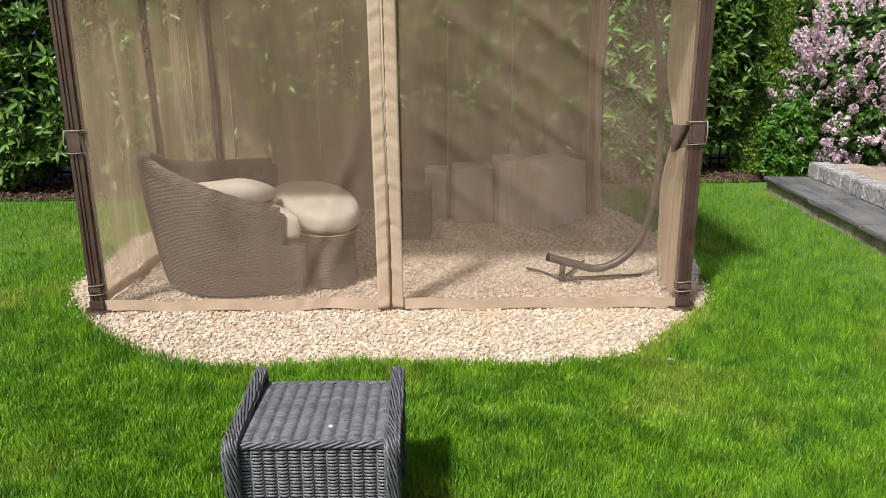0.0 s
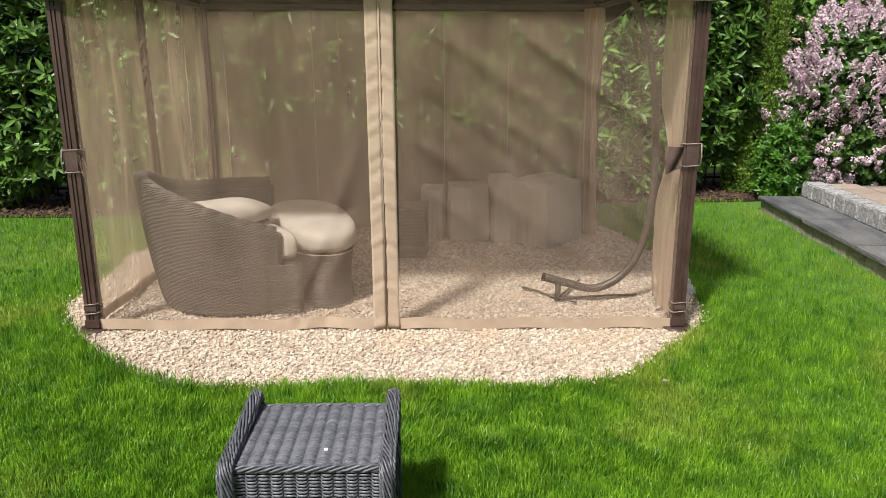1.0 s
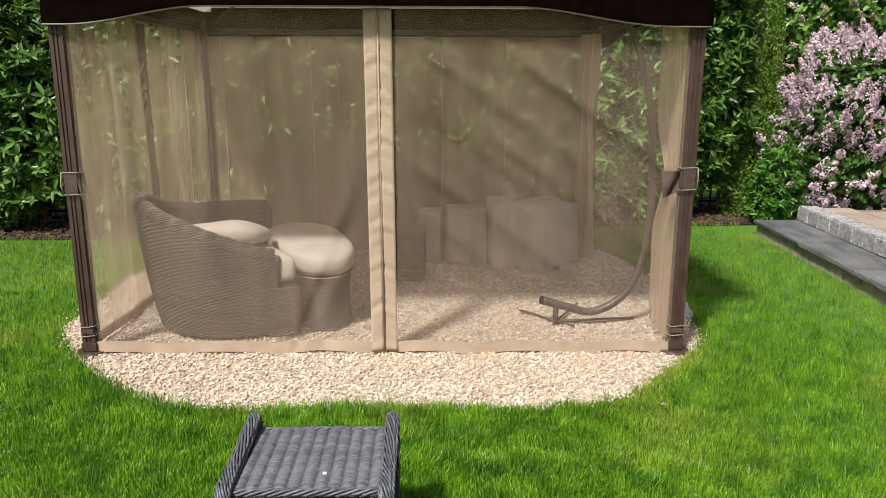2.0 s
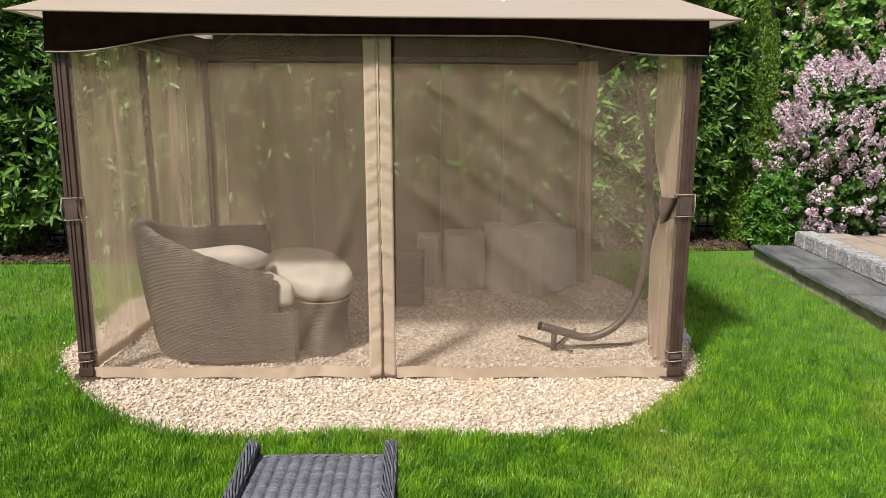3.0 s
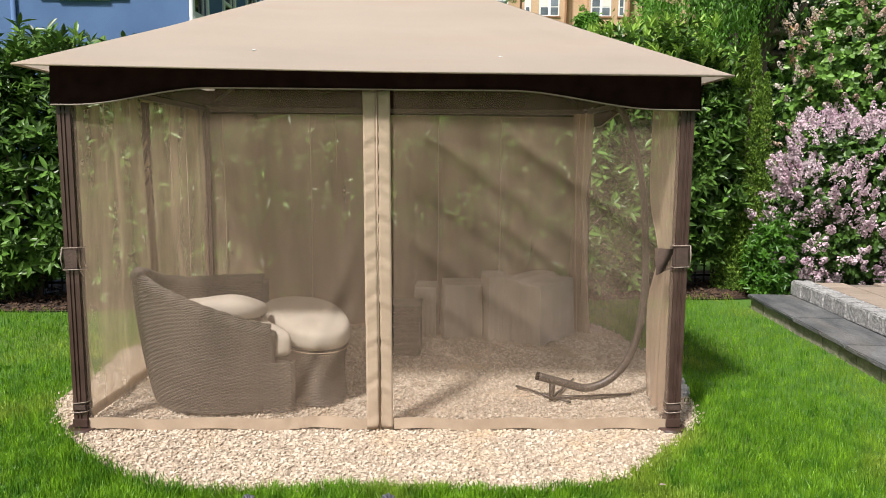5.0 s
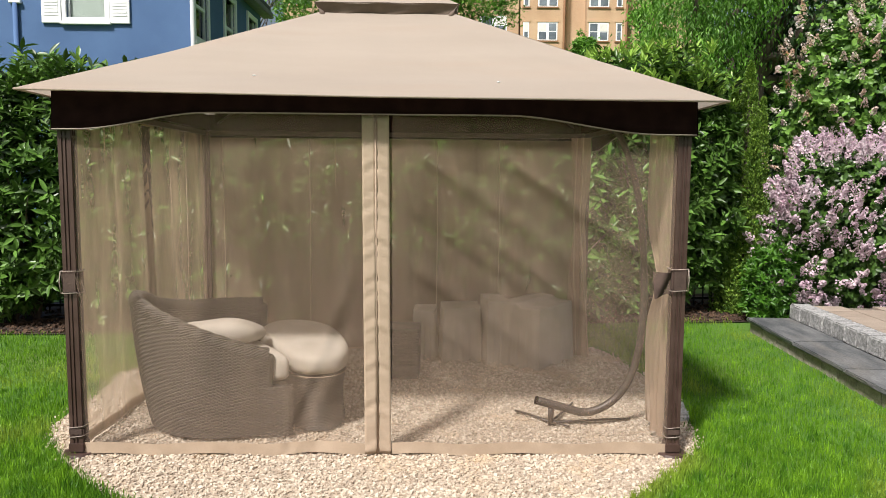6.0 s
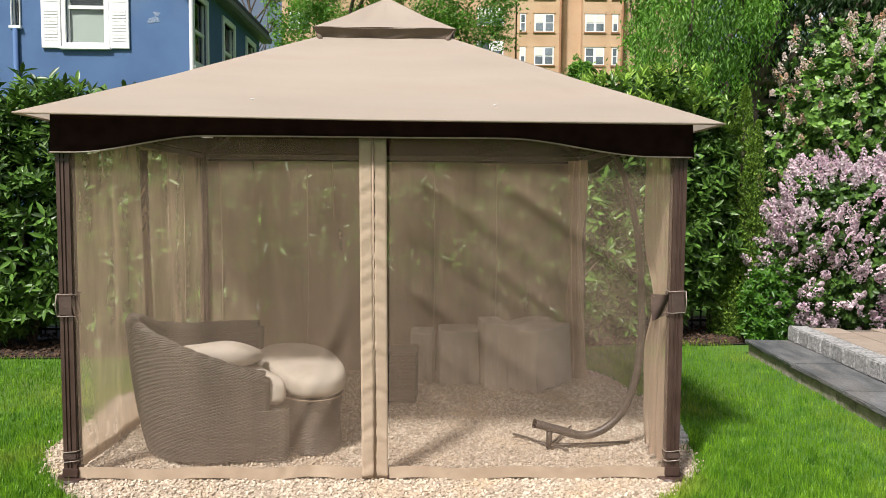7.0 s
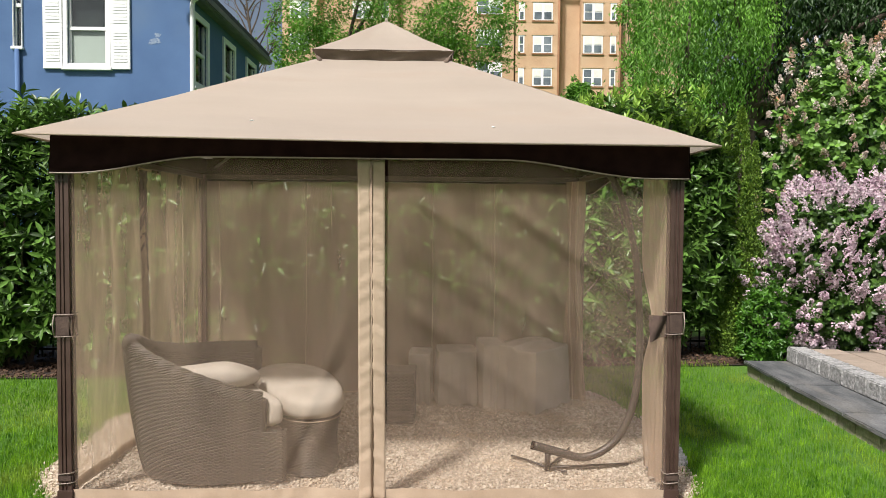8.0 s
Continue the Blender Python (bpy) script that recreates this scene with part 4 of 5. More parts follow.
def draped_cover(at, turn, hx, hy, h, label, back_h=0.0):
    """A loose cover over a piece of garden furniture: sloping sides with hanging folds; back part raised by back_h."""
    co = thing("furniture_cover", label, "cover", at, turn, group="covered furniture")

    def P(u, v):
        th = 2 * np.pi * u
        q = (np.abs(np.cos(th)) ** 7 + np.abs(np.sin(th)) ** 7) ** (-1 / 7)
        side_ = np.clip(v / 0.72, 0, 1)
        top_ = np.clip((v - 0.72) / 0.28, 0, 1)
        k = (1.05 - 0.07 * side_) * (1 - top_) * q
        fold = (1 + 0.028 * np.sin(13 * th + 1) * (1 - side_) + 0.012 * np.sin(29 * th) * (1 - side_))
        x_, y_ = hx * np.cos(th) * k * fold, hy * np.sin(th) * k * fold
        rise = h + back_h * np.clip((y_ / hy + 0.1) * 4, 0, 1)
        z_ = 0.01 + 0.012 * np.sin(9 * th) * (1 - side_) + (rise - 0.02) * side_ - 0.035 * np.clip(side_ - 0.93, 0, 1) * 4 + 0.02 * top_ - 0.012 * np.sin(np.pi * top_)
        return np.stack([x_, y_, z_], 1)
    raw("drape", *grid_mesh(P, 120, 30), M_COVER, co, "", True)
    for k in (0.13, 0.37, 0.63, 0.87):
        vv = np.linspace(0, 0.72, 12)
        tube("seam", P(np.full(12, k), vv) * 1.003, 0.004, M_COVER, co, 5)
    return co


draped_cover((1.235, 2.165, 0.012), 50, 0.31, 0.20, 0.53, "grey-brown cloth cover draped over a chair on gravel", 0.03)
draped_cover((0.865, 2.22, 0.012), 6, 0.10, 0.20, 0.565, "tall narrow cloth cover over stacked chairs by the back net")
draped_cover((0.575, 2.30, 0.012), 2, 0.175, 0.19, 0.485, "grey-brown cloth cover over a low armchair by the back net")
draped_cover((0.265, 2.33, 0.012), -4, 0.10, 0.17, 0.455, "narrow dark cover over a folded chair by the back net")


def swing_stand():
    sw = thing("hanging_chair_stand", "curved brown steel stand of a hanging chair, without its seat", "stand", (1.10, 0.54, 0))
    arc = curve_pts([(-0.11, -0.05, 0.172), (0.04, -0.06, 0.135), (0.20, -0.06, 0.098), (0.35, -0.06, 0.155), (0.465, -0.06, 0.29), (0.535, -0.06, 0.52),
                     (0.555, -0.06, 0.86), (0.53, -0.06, 1.27), (0.48, -0.06, 1.56), (0.39, -0.06, 1.82), (0.30, -0.06, 1.93)], 70)
    tube("arc_tube", arc, np.linspace(0.028, 0.019, 70), M_TUBE, sw, 12, "thick curved brown tube")
    tube("end_cap", [(-0.122, -0.05, 0.1752), (-0.108, -0.05, 0.1716)], 0.0285, M_VAL, sw, 12)
    tube("socket", [(-0.02, -0.055, 0.015), (-0.02, -0.055, 0.15)], 0.019, M_TUBE, sw, 10)
    for tip in ((-0.22, 0.20), (0.09, -0.13), (0.52, 0.03), (0.20, 0.36)):
        tube("foot_bar", [(-0.02, -0.055, 0.030), (tip[0] * 0.6, tip[1] * 0.6 - 0.02, 0.030), (tip[0], tip[1], 0.026)], 0.0075, M_TUBE, sw, 8)
    return sw


swing_stand()


# ---- hedge, shrubs and fence ----
def laurel(at, half, top, n, leaf=0.126, name="laurel_shrub", label="tall glossy dark green laurel shrub in the hedge", mat=None, bottom=0.3, group="laurel hedge", shoots=0):
    t_ = thing(name, label, "shrub", at, group=group)
    zc, hz = (top + bottom) / 2, (top - bottom) / 2
    p1, d1 = shell_points(n, (0, 0, zc), (half[0], half[1], hz), 3.2, 0.13)
    p2, d2 = shell_points(int(n * 0.95), (0, 0, zc), (half[0] * 0.78, half[1] * 0.72, hz * 0.95), 3.2, 0.2, 0.15)
    nt_ = max(int(n * 0.09), 8)
    p3 = np.stack([rng.uniform(-half[0], half[0], nt_), rng.uniform(-half[1], half[1] * 0.6, nt_), top + rng.uniform(-0.12, 0.30, nt_)], 1)
    p = np.concatenate([p1, p2, p3])
    ax = np.concatenate([d1, d2, np.tile([[0, 0, 1.0]], (nt_, 1))]) * 0.75 + np.array([0, -0.12, 0.55]) + 0.35 * rng.normal(size=(len(p), 3))
    raw("foliage", *whorls(p, ax, 7, leaf * 1.1, leaf * 0.34, 1.05, 0.22, laurel_leaf_mesh), mat or M_LAUREL, t_, "", True)
    if shoots:
        ps = np.stack([rng.uniform(-half[0], half[0], shoots), rng.uniform(-half[1], half[1] * 0.5, shoots), top + rng.uniform(-0.10, 0.36, shoots)], 1)
        up = np.array([0, -0.1, 1.0]) + 0.25 * rng.normal(size=(shoots, 3))
        tagged(raw("new_growth", *whorls(ps, up, 8, leaf * 0.95, leaf * 0.27, 0.75, 0.15, laurel_leaf_mesh), M_SHOOT, t_, "", True), "pale yellow-green new shoots", kind="stuff")
    stems = p[rng.choice(len(p1), 12)]
    limbs("stem", (0, 0.05, -0.02), stems * np.array([0.95, 0.95, 0.96]), 0.022 if half[0] > 0.4 else 0.008, t_, min(0.12, half[0] * 0.15))
    return t_


for k, (x, y, hw, hd, top, n) in enumerate(((-5.2, 3.85, 0.85, 0.55, 2.48, 700), (-3.95, 3.85, 0.80, 0.58, 2.52, 1000), (-2.95, 3.95, 0.72, 0.60, 2.40, 1000), (-2.0, 4.0, 0.7, 0.55, 2.40, 750),
                                            (-1.05, 4.05, 0.7, 0.55, 2.45, 780), (-0.1, 4.1, 0.7, 0.55, 2.5, 800), (0.85, 4.15, 0.7, 0.55, 2.5, 800), (1.8, 4.3, 0.7, 0.55, 2.55, 800),
                                            (2.72, 4.5, 0.66, 0.55, 2.72, 1000), (3.38, 4.68, 0.46, 0.5, 2.50, 900))):
    laurel((x, y, 0), (hw, hd), top, n, bottom=(0.30, 0.30, 0.26, 0.1, 0.08, 0.08, 0.08, 0.12, 0.30, 0.40)[k], shoots=(4, 14, 16, 12, 10, 10, 10, 20, 90, 70)[k])
laurel((4.10, 3.98, 0), (0.24, 0.24), 0.84, 300, 0.065, "bright_shrub", "low bright green shrub beside the stone step", M_BRIGHT, 0.03, "")

fence = thing("iron_fence", "black iron picket fence behind the hedge", "fence", (0, 4.55, 0), 5.5)
bar = block(-0.008, 0.008, -0.008, 0.008, 0.03, 1.1)
pk = part("picket", bar, M_IRON, fence)
pk.location = (-8.0, 0, 0)
for i in range(1, 112):
    q = pk.copy()
    scene.collection.objects.link(q)
    q.parent = fence
    q.location = (-8.0 + 0.115 * i, 0, 0)
for z in (0.12, 0.52, 1.0):
    part("rail", block(-8.05, 4.9, -0.014, 0.014, z - 0.014, z + 0.014), M_IRON, fence)
for i in range(6):
    part("fence_post", block(-8.03 + 2.56 * i, -7.98 + 2.56 * i, -0.03, 0.03, -0.02, 1.2, 0.004), M_IRON, fence)


def columnar(at, r, h):
    c = thing("columnar_evergreen", "narrow pointed dark green evergreen behind the hedge", "evergreen", at)
    ms = []
    for (ox, oy, hh, rr, n) in ((0, 0, h, r * 0.72, 5200), (-0.17, 0.03, h * 0.94, r * 0.5, 3000), (0.13, -0.08, h * 0.86, r * 0.5, 2200), (0.02, -0.16, h * 0.78, r * 0.5, 1800)):
        z = rng.random(n) ** 1.15 * hh
        a = rng.uniform(0, 6.28, n)
        rad = rr * np.clip((1 - z / hh), 0, 1) ** 0.55 * (1 + 0.10 * np.sin(5 * a + 3 * z) + 0.06 * np.sin(9 * a - 7 * z)) * rng.choice([0.7, 0.98, 1.0, 1.03], n)
        p = np.stack([ox + rad * np.cos(a), oy + rad * np.sin(a), z], 1)
        ax = np.stack([0.5 * np.cos(a), 0.5 * np.sin(a), np.ones(n)], 1)
        ms.append(whorls(p, ax, 4, 0.036, 0.015, 0.6, 0.0))
    raw("foliage", *join(ms), M_CONIFER, c, "", True)
    tube("trunk", [(0, 0, -0.02), (0, 0, h * 0.9)], [0.05, 0.01], M_BARK, c, 7)
    return c


columnar((4.04, 4.58, 0), 0.33, 2.95)


def panicles(p, ax, length, per=46):
    """Cone-shaped flower heads of small four-petalled florets."""
    n = len(p)
    ax = unit(ax)
    a = unit(np.cross(ax, rand_dirs(n)))
    b = np.cross(ax, a)
    s = rng.random((n, per)) ** 0.8
    th = rng.uniform(0, 6.28, (n, per))
    ln = length * rng.uniform(0.6, 1.25, (n, 1))
    rad = ln * 0.36 * (1 - 0.75 * s) * rng.uniform(0.7, 1.1, (n, per))
    radial = np.cos(th)[..., None] * a[:, None] + np.sin(th)[..., None] * b[:, None]
    c = p[:, None] + ax[:, None] * (s * ln)[..., None] + radial * rad[..., None]
    nrm = unit(radial + 0.5 * ax[:, None] + 0.3 * rng.normal(size=(n, per, 3))).reshape(-1, 3)
    c = c.reshape(-1, 3)
    t1 = unit(np.cross(nrm, rand_dirs(len(c))))
    t2 = np.cross(nrm, t1)
    sz = rng.uniform(0.010, 0.016, (len(c), 1))
    v = np.stack([c + t1 * sz, c + t2 * sz, c - t1 * sz, c - t2 * sz, c - nrm * sz * 0.5], 1).reshape(-1, 3)
    o_ = np.arange(len(c))[:, None] * 5
    f_ = np.concatenate([o_ + np.array([[k, (k + 1) % 4, 4]]) for k in range(4)])
    return v, f_


def lilac(at, half, zc, hz, n_leaf, n_flower, label, flower_mat, length, leaf=0.06, power=2.4, leaf_mat=None, gaps=-0.8):
    li = thing("lilac_bush", label, "shrub", at, group="lilacs")
    p, d = shell_points(n_leaf, (0, 0, zc), (half[0], half[1], hz), power, 0.12, 0.28)
    raw("foliage", *whorls(p, d + np.array([0, -0.2, 0.5]) + 0.4 * rng.normal(size=p.shape), 7, leaf * 1.25, leaf * 0.8, 1.1, 0.25, laurel_leaf_mesh), leaf_mat or M_LILAC_LEAF, li, "", True)
    p, d = shell_points(n_flower * 2, (0, 0, zc), (half[0] * 1.03, half[1] * 1.03, hz * 1.02), power, 0.14)
    p, d = p[d[:, 1] < 0.35][:n_flower], d[d[:, 1] < 0.35][:n_flower]
    clump = 0.2 + np.sin(p[:, 0] * 5 + at[0]) * np.sin(p[:, 2] * 6 + 1) + rng.normal(0, 0.5, len(p))
    p, d = p[clump > gaps], d[clump > gaps]
    raw("blossom", *panicles(p, d + np.array([0, -0.15, 0.8]) + 0.25 * rng.normal(size=p.shape), length), flower_mat, li, "", True)
    limbs("stem", (0, 0.1, -0.02), p[rng.choice(len(p), 9)], 0.03, li)
    return li


lilac((5.50, 4.22, 0), (1.22, 0.62), 1.05, 0.92, 1900, 1150, "lilac bush full of pink and pale mauve blossom", M_PINK, 0.16, power=3.0, leaf_mat=M_PINK_LEAF, gaps=-0.6)
lilac((7.2, 4.2, 0), (1.2, 0.65), 1.3, 1.1, 400, 150, "lilac bush full of pink and pale mauve blossom", M_PINK, 0.135, leaf_mat=M_PINK_LEAF)
lilac((6.25, 5.30, 0), (1.5, 0.85), 2.35, 1.60, 2900, 340, "tall green lilac with a few white and browning flower heads", M_FADED, 0.15, 0.072)
lilac((8.6, 5.8, 0), (1.4, 0.9), 2.4, 1.6, 700, 50, "tall green lilac with a few white and browning flower heads", M_FADED, 0.17, 0.085)


# ---- trees ----
def tree(name, label, at, height, blobs, leaf, per, mat, trunk_r=0.14, clumps=90, droop=0.2, width=0.45, hang=0.0, lean=(0, 0)):
    """blobs: (x, y, z, rx, ry, rz) lobes of the crown; clumps of leaves fill each lobe's outer part."""
    tr = thing(name, label, "tree", at)
    tips, ms = [], []
    for (bx, by, bz, rx, ry, rz) in blobs:
        d = rand_dirs(clumps)
        rad = rng.uniform(0.55, 1.08, clumps)[:, None]
        c = np.array([bx, by, bz]) + d * np.array([rx, ry, rz]) * rad
        tips.extend(c[:5])
        n = clumps * per
        p = np.repeat(c, per, 0) + rng.normal(0, 1, (n, 3)) * np.array([rx, ry, rz]).mean() * np.array([0.13, 0.13, 0.11 + hang * 0.12])
        way = rand_dirs(n) * np.array([1, 1, 0.6]) + np.array([0, 0, -hang - 0.15])
        ln = leaf * rng.uniform(0.6, 1.3, n)
        ms.append(leaf_mesh(p, way, np.array([[0, -0.3, 1.0]]) + 0.5 * rng.normal(size=(n, 3)), ln, ln * width, droop))
    raw("crown", *join(ms), mat, tr, "", False)
    t0 = np.array([0, 0, -0.05])
    fork = np.array([lean[0], lean[1], height * 0.42])
    tube("trunk", curve_pts([t0, fork * 0.5 + rng.normal(0, 0.05, 3), fork], 10), np.linspace(trunk_r, trunk_r * 0.7, 10), M_BARK, tr, 9)
    limbs("limb", fork - np.array([0, 0, 0.1]), tips[::2], trunk_r * 0.5, tr, 0.2)
    return tr


tree("maple_tree", "light green leafy tree in front of the brick apartment house", (-3.0, 24, 0), 11.5,
     [(0.6, 0, 9.4, 2.1, 2.0, 2.2), (2.8, 0, 9.6, 2.2, 2, 2.6), (5.0, -0.5, 9.0, 1.7, 1.6, 2.2), (3.4, 0, 7.0, 1.8, 1.6, 1.5), (1.6, 0, 12.0, 3, 2, 1.6), (-0.5, 0.3, 7.4, 1.5, 1.4, 1.7), (1.2, 0, 6.6, 1.6, 1.4, 1.4)], 0.14, 85, M_TREE, 0.2, 90)
tree("large_shade_tree", "light green shade tree with hanging twigs", (5.95, 10.6, 0), 8,
     [(-0.75, 0, 4.2, 0.85, 1.2, 1.5), (-0.1, 0.2, 6.2, 1.3, 1.3, 1.6), (0.2, 0, 5.2, 0.8, 1.1, 1.5)], 0.10, 95, M_TREE, 0.18, 84, 0.2, 0.32, 0.8)
# both rear trees carry their shade in the leaf colour
tree("large_shade_tree", "large dense green shade tree with hanging twigs", (7.2, 11.6, 0), 9,
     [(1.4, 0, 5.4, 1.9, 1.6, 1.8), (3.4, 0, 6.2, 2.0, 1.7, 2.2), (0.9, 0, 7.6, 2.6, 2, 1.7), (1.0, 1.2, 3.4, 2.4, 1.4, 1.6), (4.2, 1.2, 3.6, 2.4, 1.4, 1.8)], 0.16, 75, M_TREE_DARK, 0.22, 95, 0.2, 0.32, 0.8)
tree("large_shade_tree", "leafy shade tree behind the lilacs, leaves coloured for deep shade", (10.2, 12.5, 0), 9,
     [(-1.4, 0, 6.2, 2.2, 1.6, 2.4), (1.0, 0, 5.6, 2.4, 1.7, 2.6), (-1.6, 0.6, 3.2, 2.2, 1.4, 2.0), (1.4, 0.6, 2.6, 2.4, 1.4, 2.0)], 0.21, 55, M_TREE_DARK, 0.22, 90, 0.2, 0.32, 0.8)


def sparse_tree(at, h):
    tr = thing("sparse_tree", "thin tree just coming into leaf against the bright sky", "tree", at)
    main = curve_pts([(0, 0, -0.05), (0.15, 0, h * 0.4), (-0.1, 0, h * 0.7), (-0.5, 0, h)], 24)
    tube("trunk", main, np.linspace(0.11, 0.025, 24), M_BARK, tr, 8)
    ms, tips = [], []
    for i in range(9, 24):
        for s in (-1, 1):
            e = main[i] + np.array([s * rng.uniform(0.4, 1.2), rng.uniform(-0.6, 0.6), rng.uniform(0.8, 2.0)])
            b_ = main[i]
            m_ = (b_ + e) / 2 + rng.normal(0, 0.15, 3)
            line = curve_pts([b_, m_, e], 8)
            ms.append(tube_mesh(line, np.linspace(0.035, 0.01, 8), 5))
            for j in (4, 6, 7):
                e2 = line[j] + rng.normal(0, 0.45, 3) + np.array([0, 0, 0.2])
                ms.append(tube_mesh(np.array([line[j], (line[j] + e2) / 2 + rng.normal(0, 0.05, 3), e2]), [0.012, 0.009, 0.006], 4))
                tips.append(e2)
    tagged(raw("bare_twig", *join(ms), M_BARK, tr, "", True), "thin bare grey twigs", kind="stuff")
    tips = np.repeat(np.array(tips), 3, 0)
    p = tips + rng.normal(0, 0.16, tips.shape)
    ln = rng.uniform(0.07, 0.13, len(p))
    raw("young_leaves", *leaf_mesh(p, rand_dirs(len(p)), rand_dirs(len(p)), ln, ln * 0.5), M_TREE, tr)
    return tr


sparse_tree((-6.0, 24, 0), 10.5)


# ---- stone step and patio, all turned with the step's line ----
patio = thing("stone_patio", "raised patio of tan pavers edged with split granite above a bluestone step", "patio", (3.49, 0.83, 0), -3.66, kind="structure")
part("fill", block(0.06, 4.15, -3.0, 2.66, -0.05, 0.09), M_JOINT, patio)
part("paver_base", block(0.51, 4.15, -3.0, 2.66, 0.08, 0.262), M_JOINT, patio)
y = 2.68
while y > -2.95:
    ln = min(rng.uniform(0.28, 0.36), y + 3.0)
    b = block(0.035, 0.10, y - ln + 0.008, y, -0.02, 0.100, 0.008, jitter=0.004)
    part("riser_stone", b, M_RISER, patio)
    y -= ln
y = 2.70
for ln in (1.15, 0.95, 1.2, 1.15, 1.25):
    b = block(0.0, 0.465, y - ln + 0.006, y, 0.100, 0.140, 0.008, jitter=0.004)
    bmesh.ops.subdivide_edges(b, edges=[e for e in b.edges if e.calc_length() > 0.4], cuts=7)
    for v in b.verts:
        if v.co.x < 0.02:
            v.co.x += rng.uniform(-0.004, 0.004)
    part("bluestone_slab", b, M_BLUESTONE, patio)
    y -= ln
y = 2.72
while y > -2.9:
    ln = min(rng.uniform(0.17, 0.27), y + 3.0)
    b = block(0.455, 0.655, y - ln + 0.013, y, 0.136, 0.292, 0.012)
    bmesh.ops.subdivide_edges(b, edges=[e for e in b.edges if e.calc_length() > 0.05], cuts=4, use_grid_fill=True)
    for v in b.verts:
        if v.co.x < 0.48 and v.co.z < 0.283:
            v.co += Vector((rng.uniform(-0.003, 0.002), rng.uniform(-0.002, 0.002), rng.uniform(-0.002, 0.002)))
        elif v.co.z > 0.285:
            v.co.z += rng.uniform(-0.003, 0.002)
    part("granite_block", b, M_GRANITE, patio)
    y -= ln
row, x = 0, 0.665
while x < 4.0:
    y, wdt = 2.64 - 0.2 * (row % 2), 0.30
    while y > -2.95:
        ln = min(float(rng.choice([0.3, 0.45, 0.6])), y + 3.0)
        part("paver", block(x, x + wdt - 0.008, y - ln + 0.008, y, 0.25, 0.284 + rng.uniform(-0.002, 0.002), 0.004), M_PAVER, patio)
        y -= ln
    x += wdt
    row += 1


# ---- houses ----
def window(parent, cx, y, z0, z1, w, facing="-y", blind=True, sashes=1, trim=0.075, x_wall=0.0, stile=0.02):
    """A double-hung window: casing, two sashes, panes and sill, set in front of a panel coloured dark for the unlit
    room. facing -y: at (cx, y); facing +x: at (x_wall, cx).
    """
    def B(a0, a1, d0, d1, q0, q1, bev=0.0):
        return block(a0, a1, y - d1, y - d0, q0, q1, bev) if facing == "-y" else block(x_wall + d0, x_wall + d1, a0, a1, q0, q1, bev)
    win = part("window", B(cx - w / 2, cx + w / 2, -0.16, -0.14, z0, z1), M_DARKROOM, parent, "white framed sash window")
    for a0, a1, q0, q1 in ((cx - w / 2 - trim, cx - w / 2, z0 - trim, z1 + trim), (cx + w / 2, cx + w / 2 + trim, z0 - trim, z1 + trim),
                           (cx - w / 2, cx + w / 2, z1, z1 + trim), (cx - w / 2, cx + w / 2, z0 - trim, z0)):
        part("frame", B(a0, a1, -0.10, 0.035, q0, q1, 0.006), M_WHITE, win)
    part("sill", B(cx - w / 2 - trim - 0.02, cx + w / 2 + trim + 0.02, -0.02, 0.07, z0 - trim - 0.045, z0 - trim + 0.005, 0.006), M_WHITE, win)
    zm = (z0 + z1) / 2
    part("meeting_rail", B(cx - w / 2, cx + w / 2, -0.07, -0.02, zm - 0.03, zm + 0.03, 0.004), M_WHITE, win)
    for a in (cx - w / 2 + stile, cx + w / 2 - stile):
        part("stile", B(a - stile, a + stile, -0.075, -0.03, z0, z1), M_WHITE, win)
    for q0, q1 in ((z0, zm - 0.03), (zm + 0.03, z1)):
        g = part("pane", B(cx - w / 2 + 2 * stile, cx + w / 2 - 2 * stile, -0.062, -0.055, q0, q1), M_GLASS, win)
        g.visible_shadow = False
    if blind:
        part("blind", B(cx - w / 2 + 0.03, cx + w / 2 - 0.03, -0.085, -0.075, z0 + 0.01, zm), M_BLIND, win, "pale half-drawn blind")
    return win


house = thing("blue_house", "blue stucco house with white windows, white shutters and a dark roof", "house", (-3.76, 8.85, 0), -0.4)
HW, HD, HE = 6.6, 5.2, 5.50
shell_b = bmesh.new()
# gable wall to the garden with a pitched top, walls 0.25 m thick; openings stand proud with their own frames
outline = [(-HW, 0), (0, 0), (0, HE), (-HW / 2, HE + 2.5), (-HW, HE)]
fa = [shell_b.verts.new((x, 0.0, z)) for x, z in outline]
fb = [shell_b.verts.new((x, 0.25, z)) for x, z in outline]
shell_b.faces.new(fa)
shell_b.faces.new(fb[::-1])
for i in range(5):
    shell_b.faces.new((fa[i], fb[i], fb[(i + 1) % 5], fa[(i + 1) % 5]))
front_wall = part("wall", shell_b, M_BLUE, house)
side_wall = part("wall", block(-0.25, 0.0, 0.254, HD, 0, HE), M_BLUE, house)
part("wall", block(-HW, -HW + 0.25, 0.254, HD, 0, HE), M_BLUE, house)
part("wall", block(-HW + 0.254, -0.254, HD - 0.25, HD, 0, HE), M_BLUE, house)


def cut(wall, boxes):
    """Openings through a wall."""
    for bx in boxes:
        c = part("cutter", block(*bx), M_DARKROOM, None)
        md = wall.modifiers.new("opening", "BOOLEAN")
        md.object, md.operation, md.solver = c, "DIFFERENCE", "EXACT"
        bpy.context.view_layer.update()
        c.parent = wall.parent
        bpy.context.view_layer.update()
        me = bpy.data.meshes.new_from_object(wall.evaluated_get(bpy.context.evaluated_depsgraph_get()))
        wall.modifiers.clear()
        wall.data = me
        bpy.data.objects.remove(c)


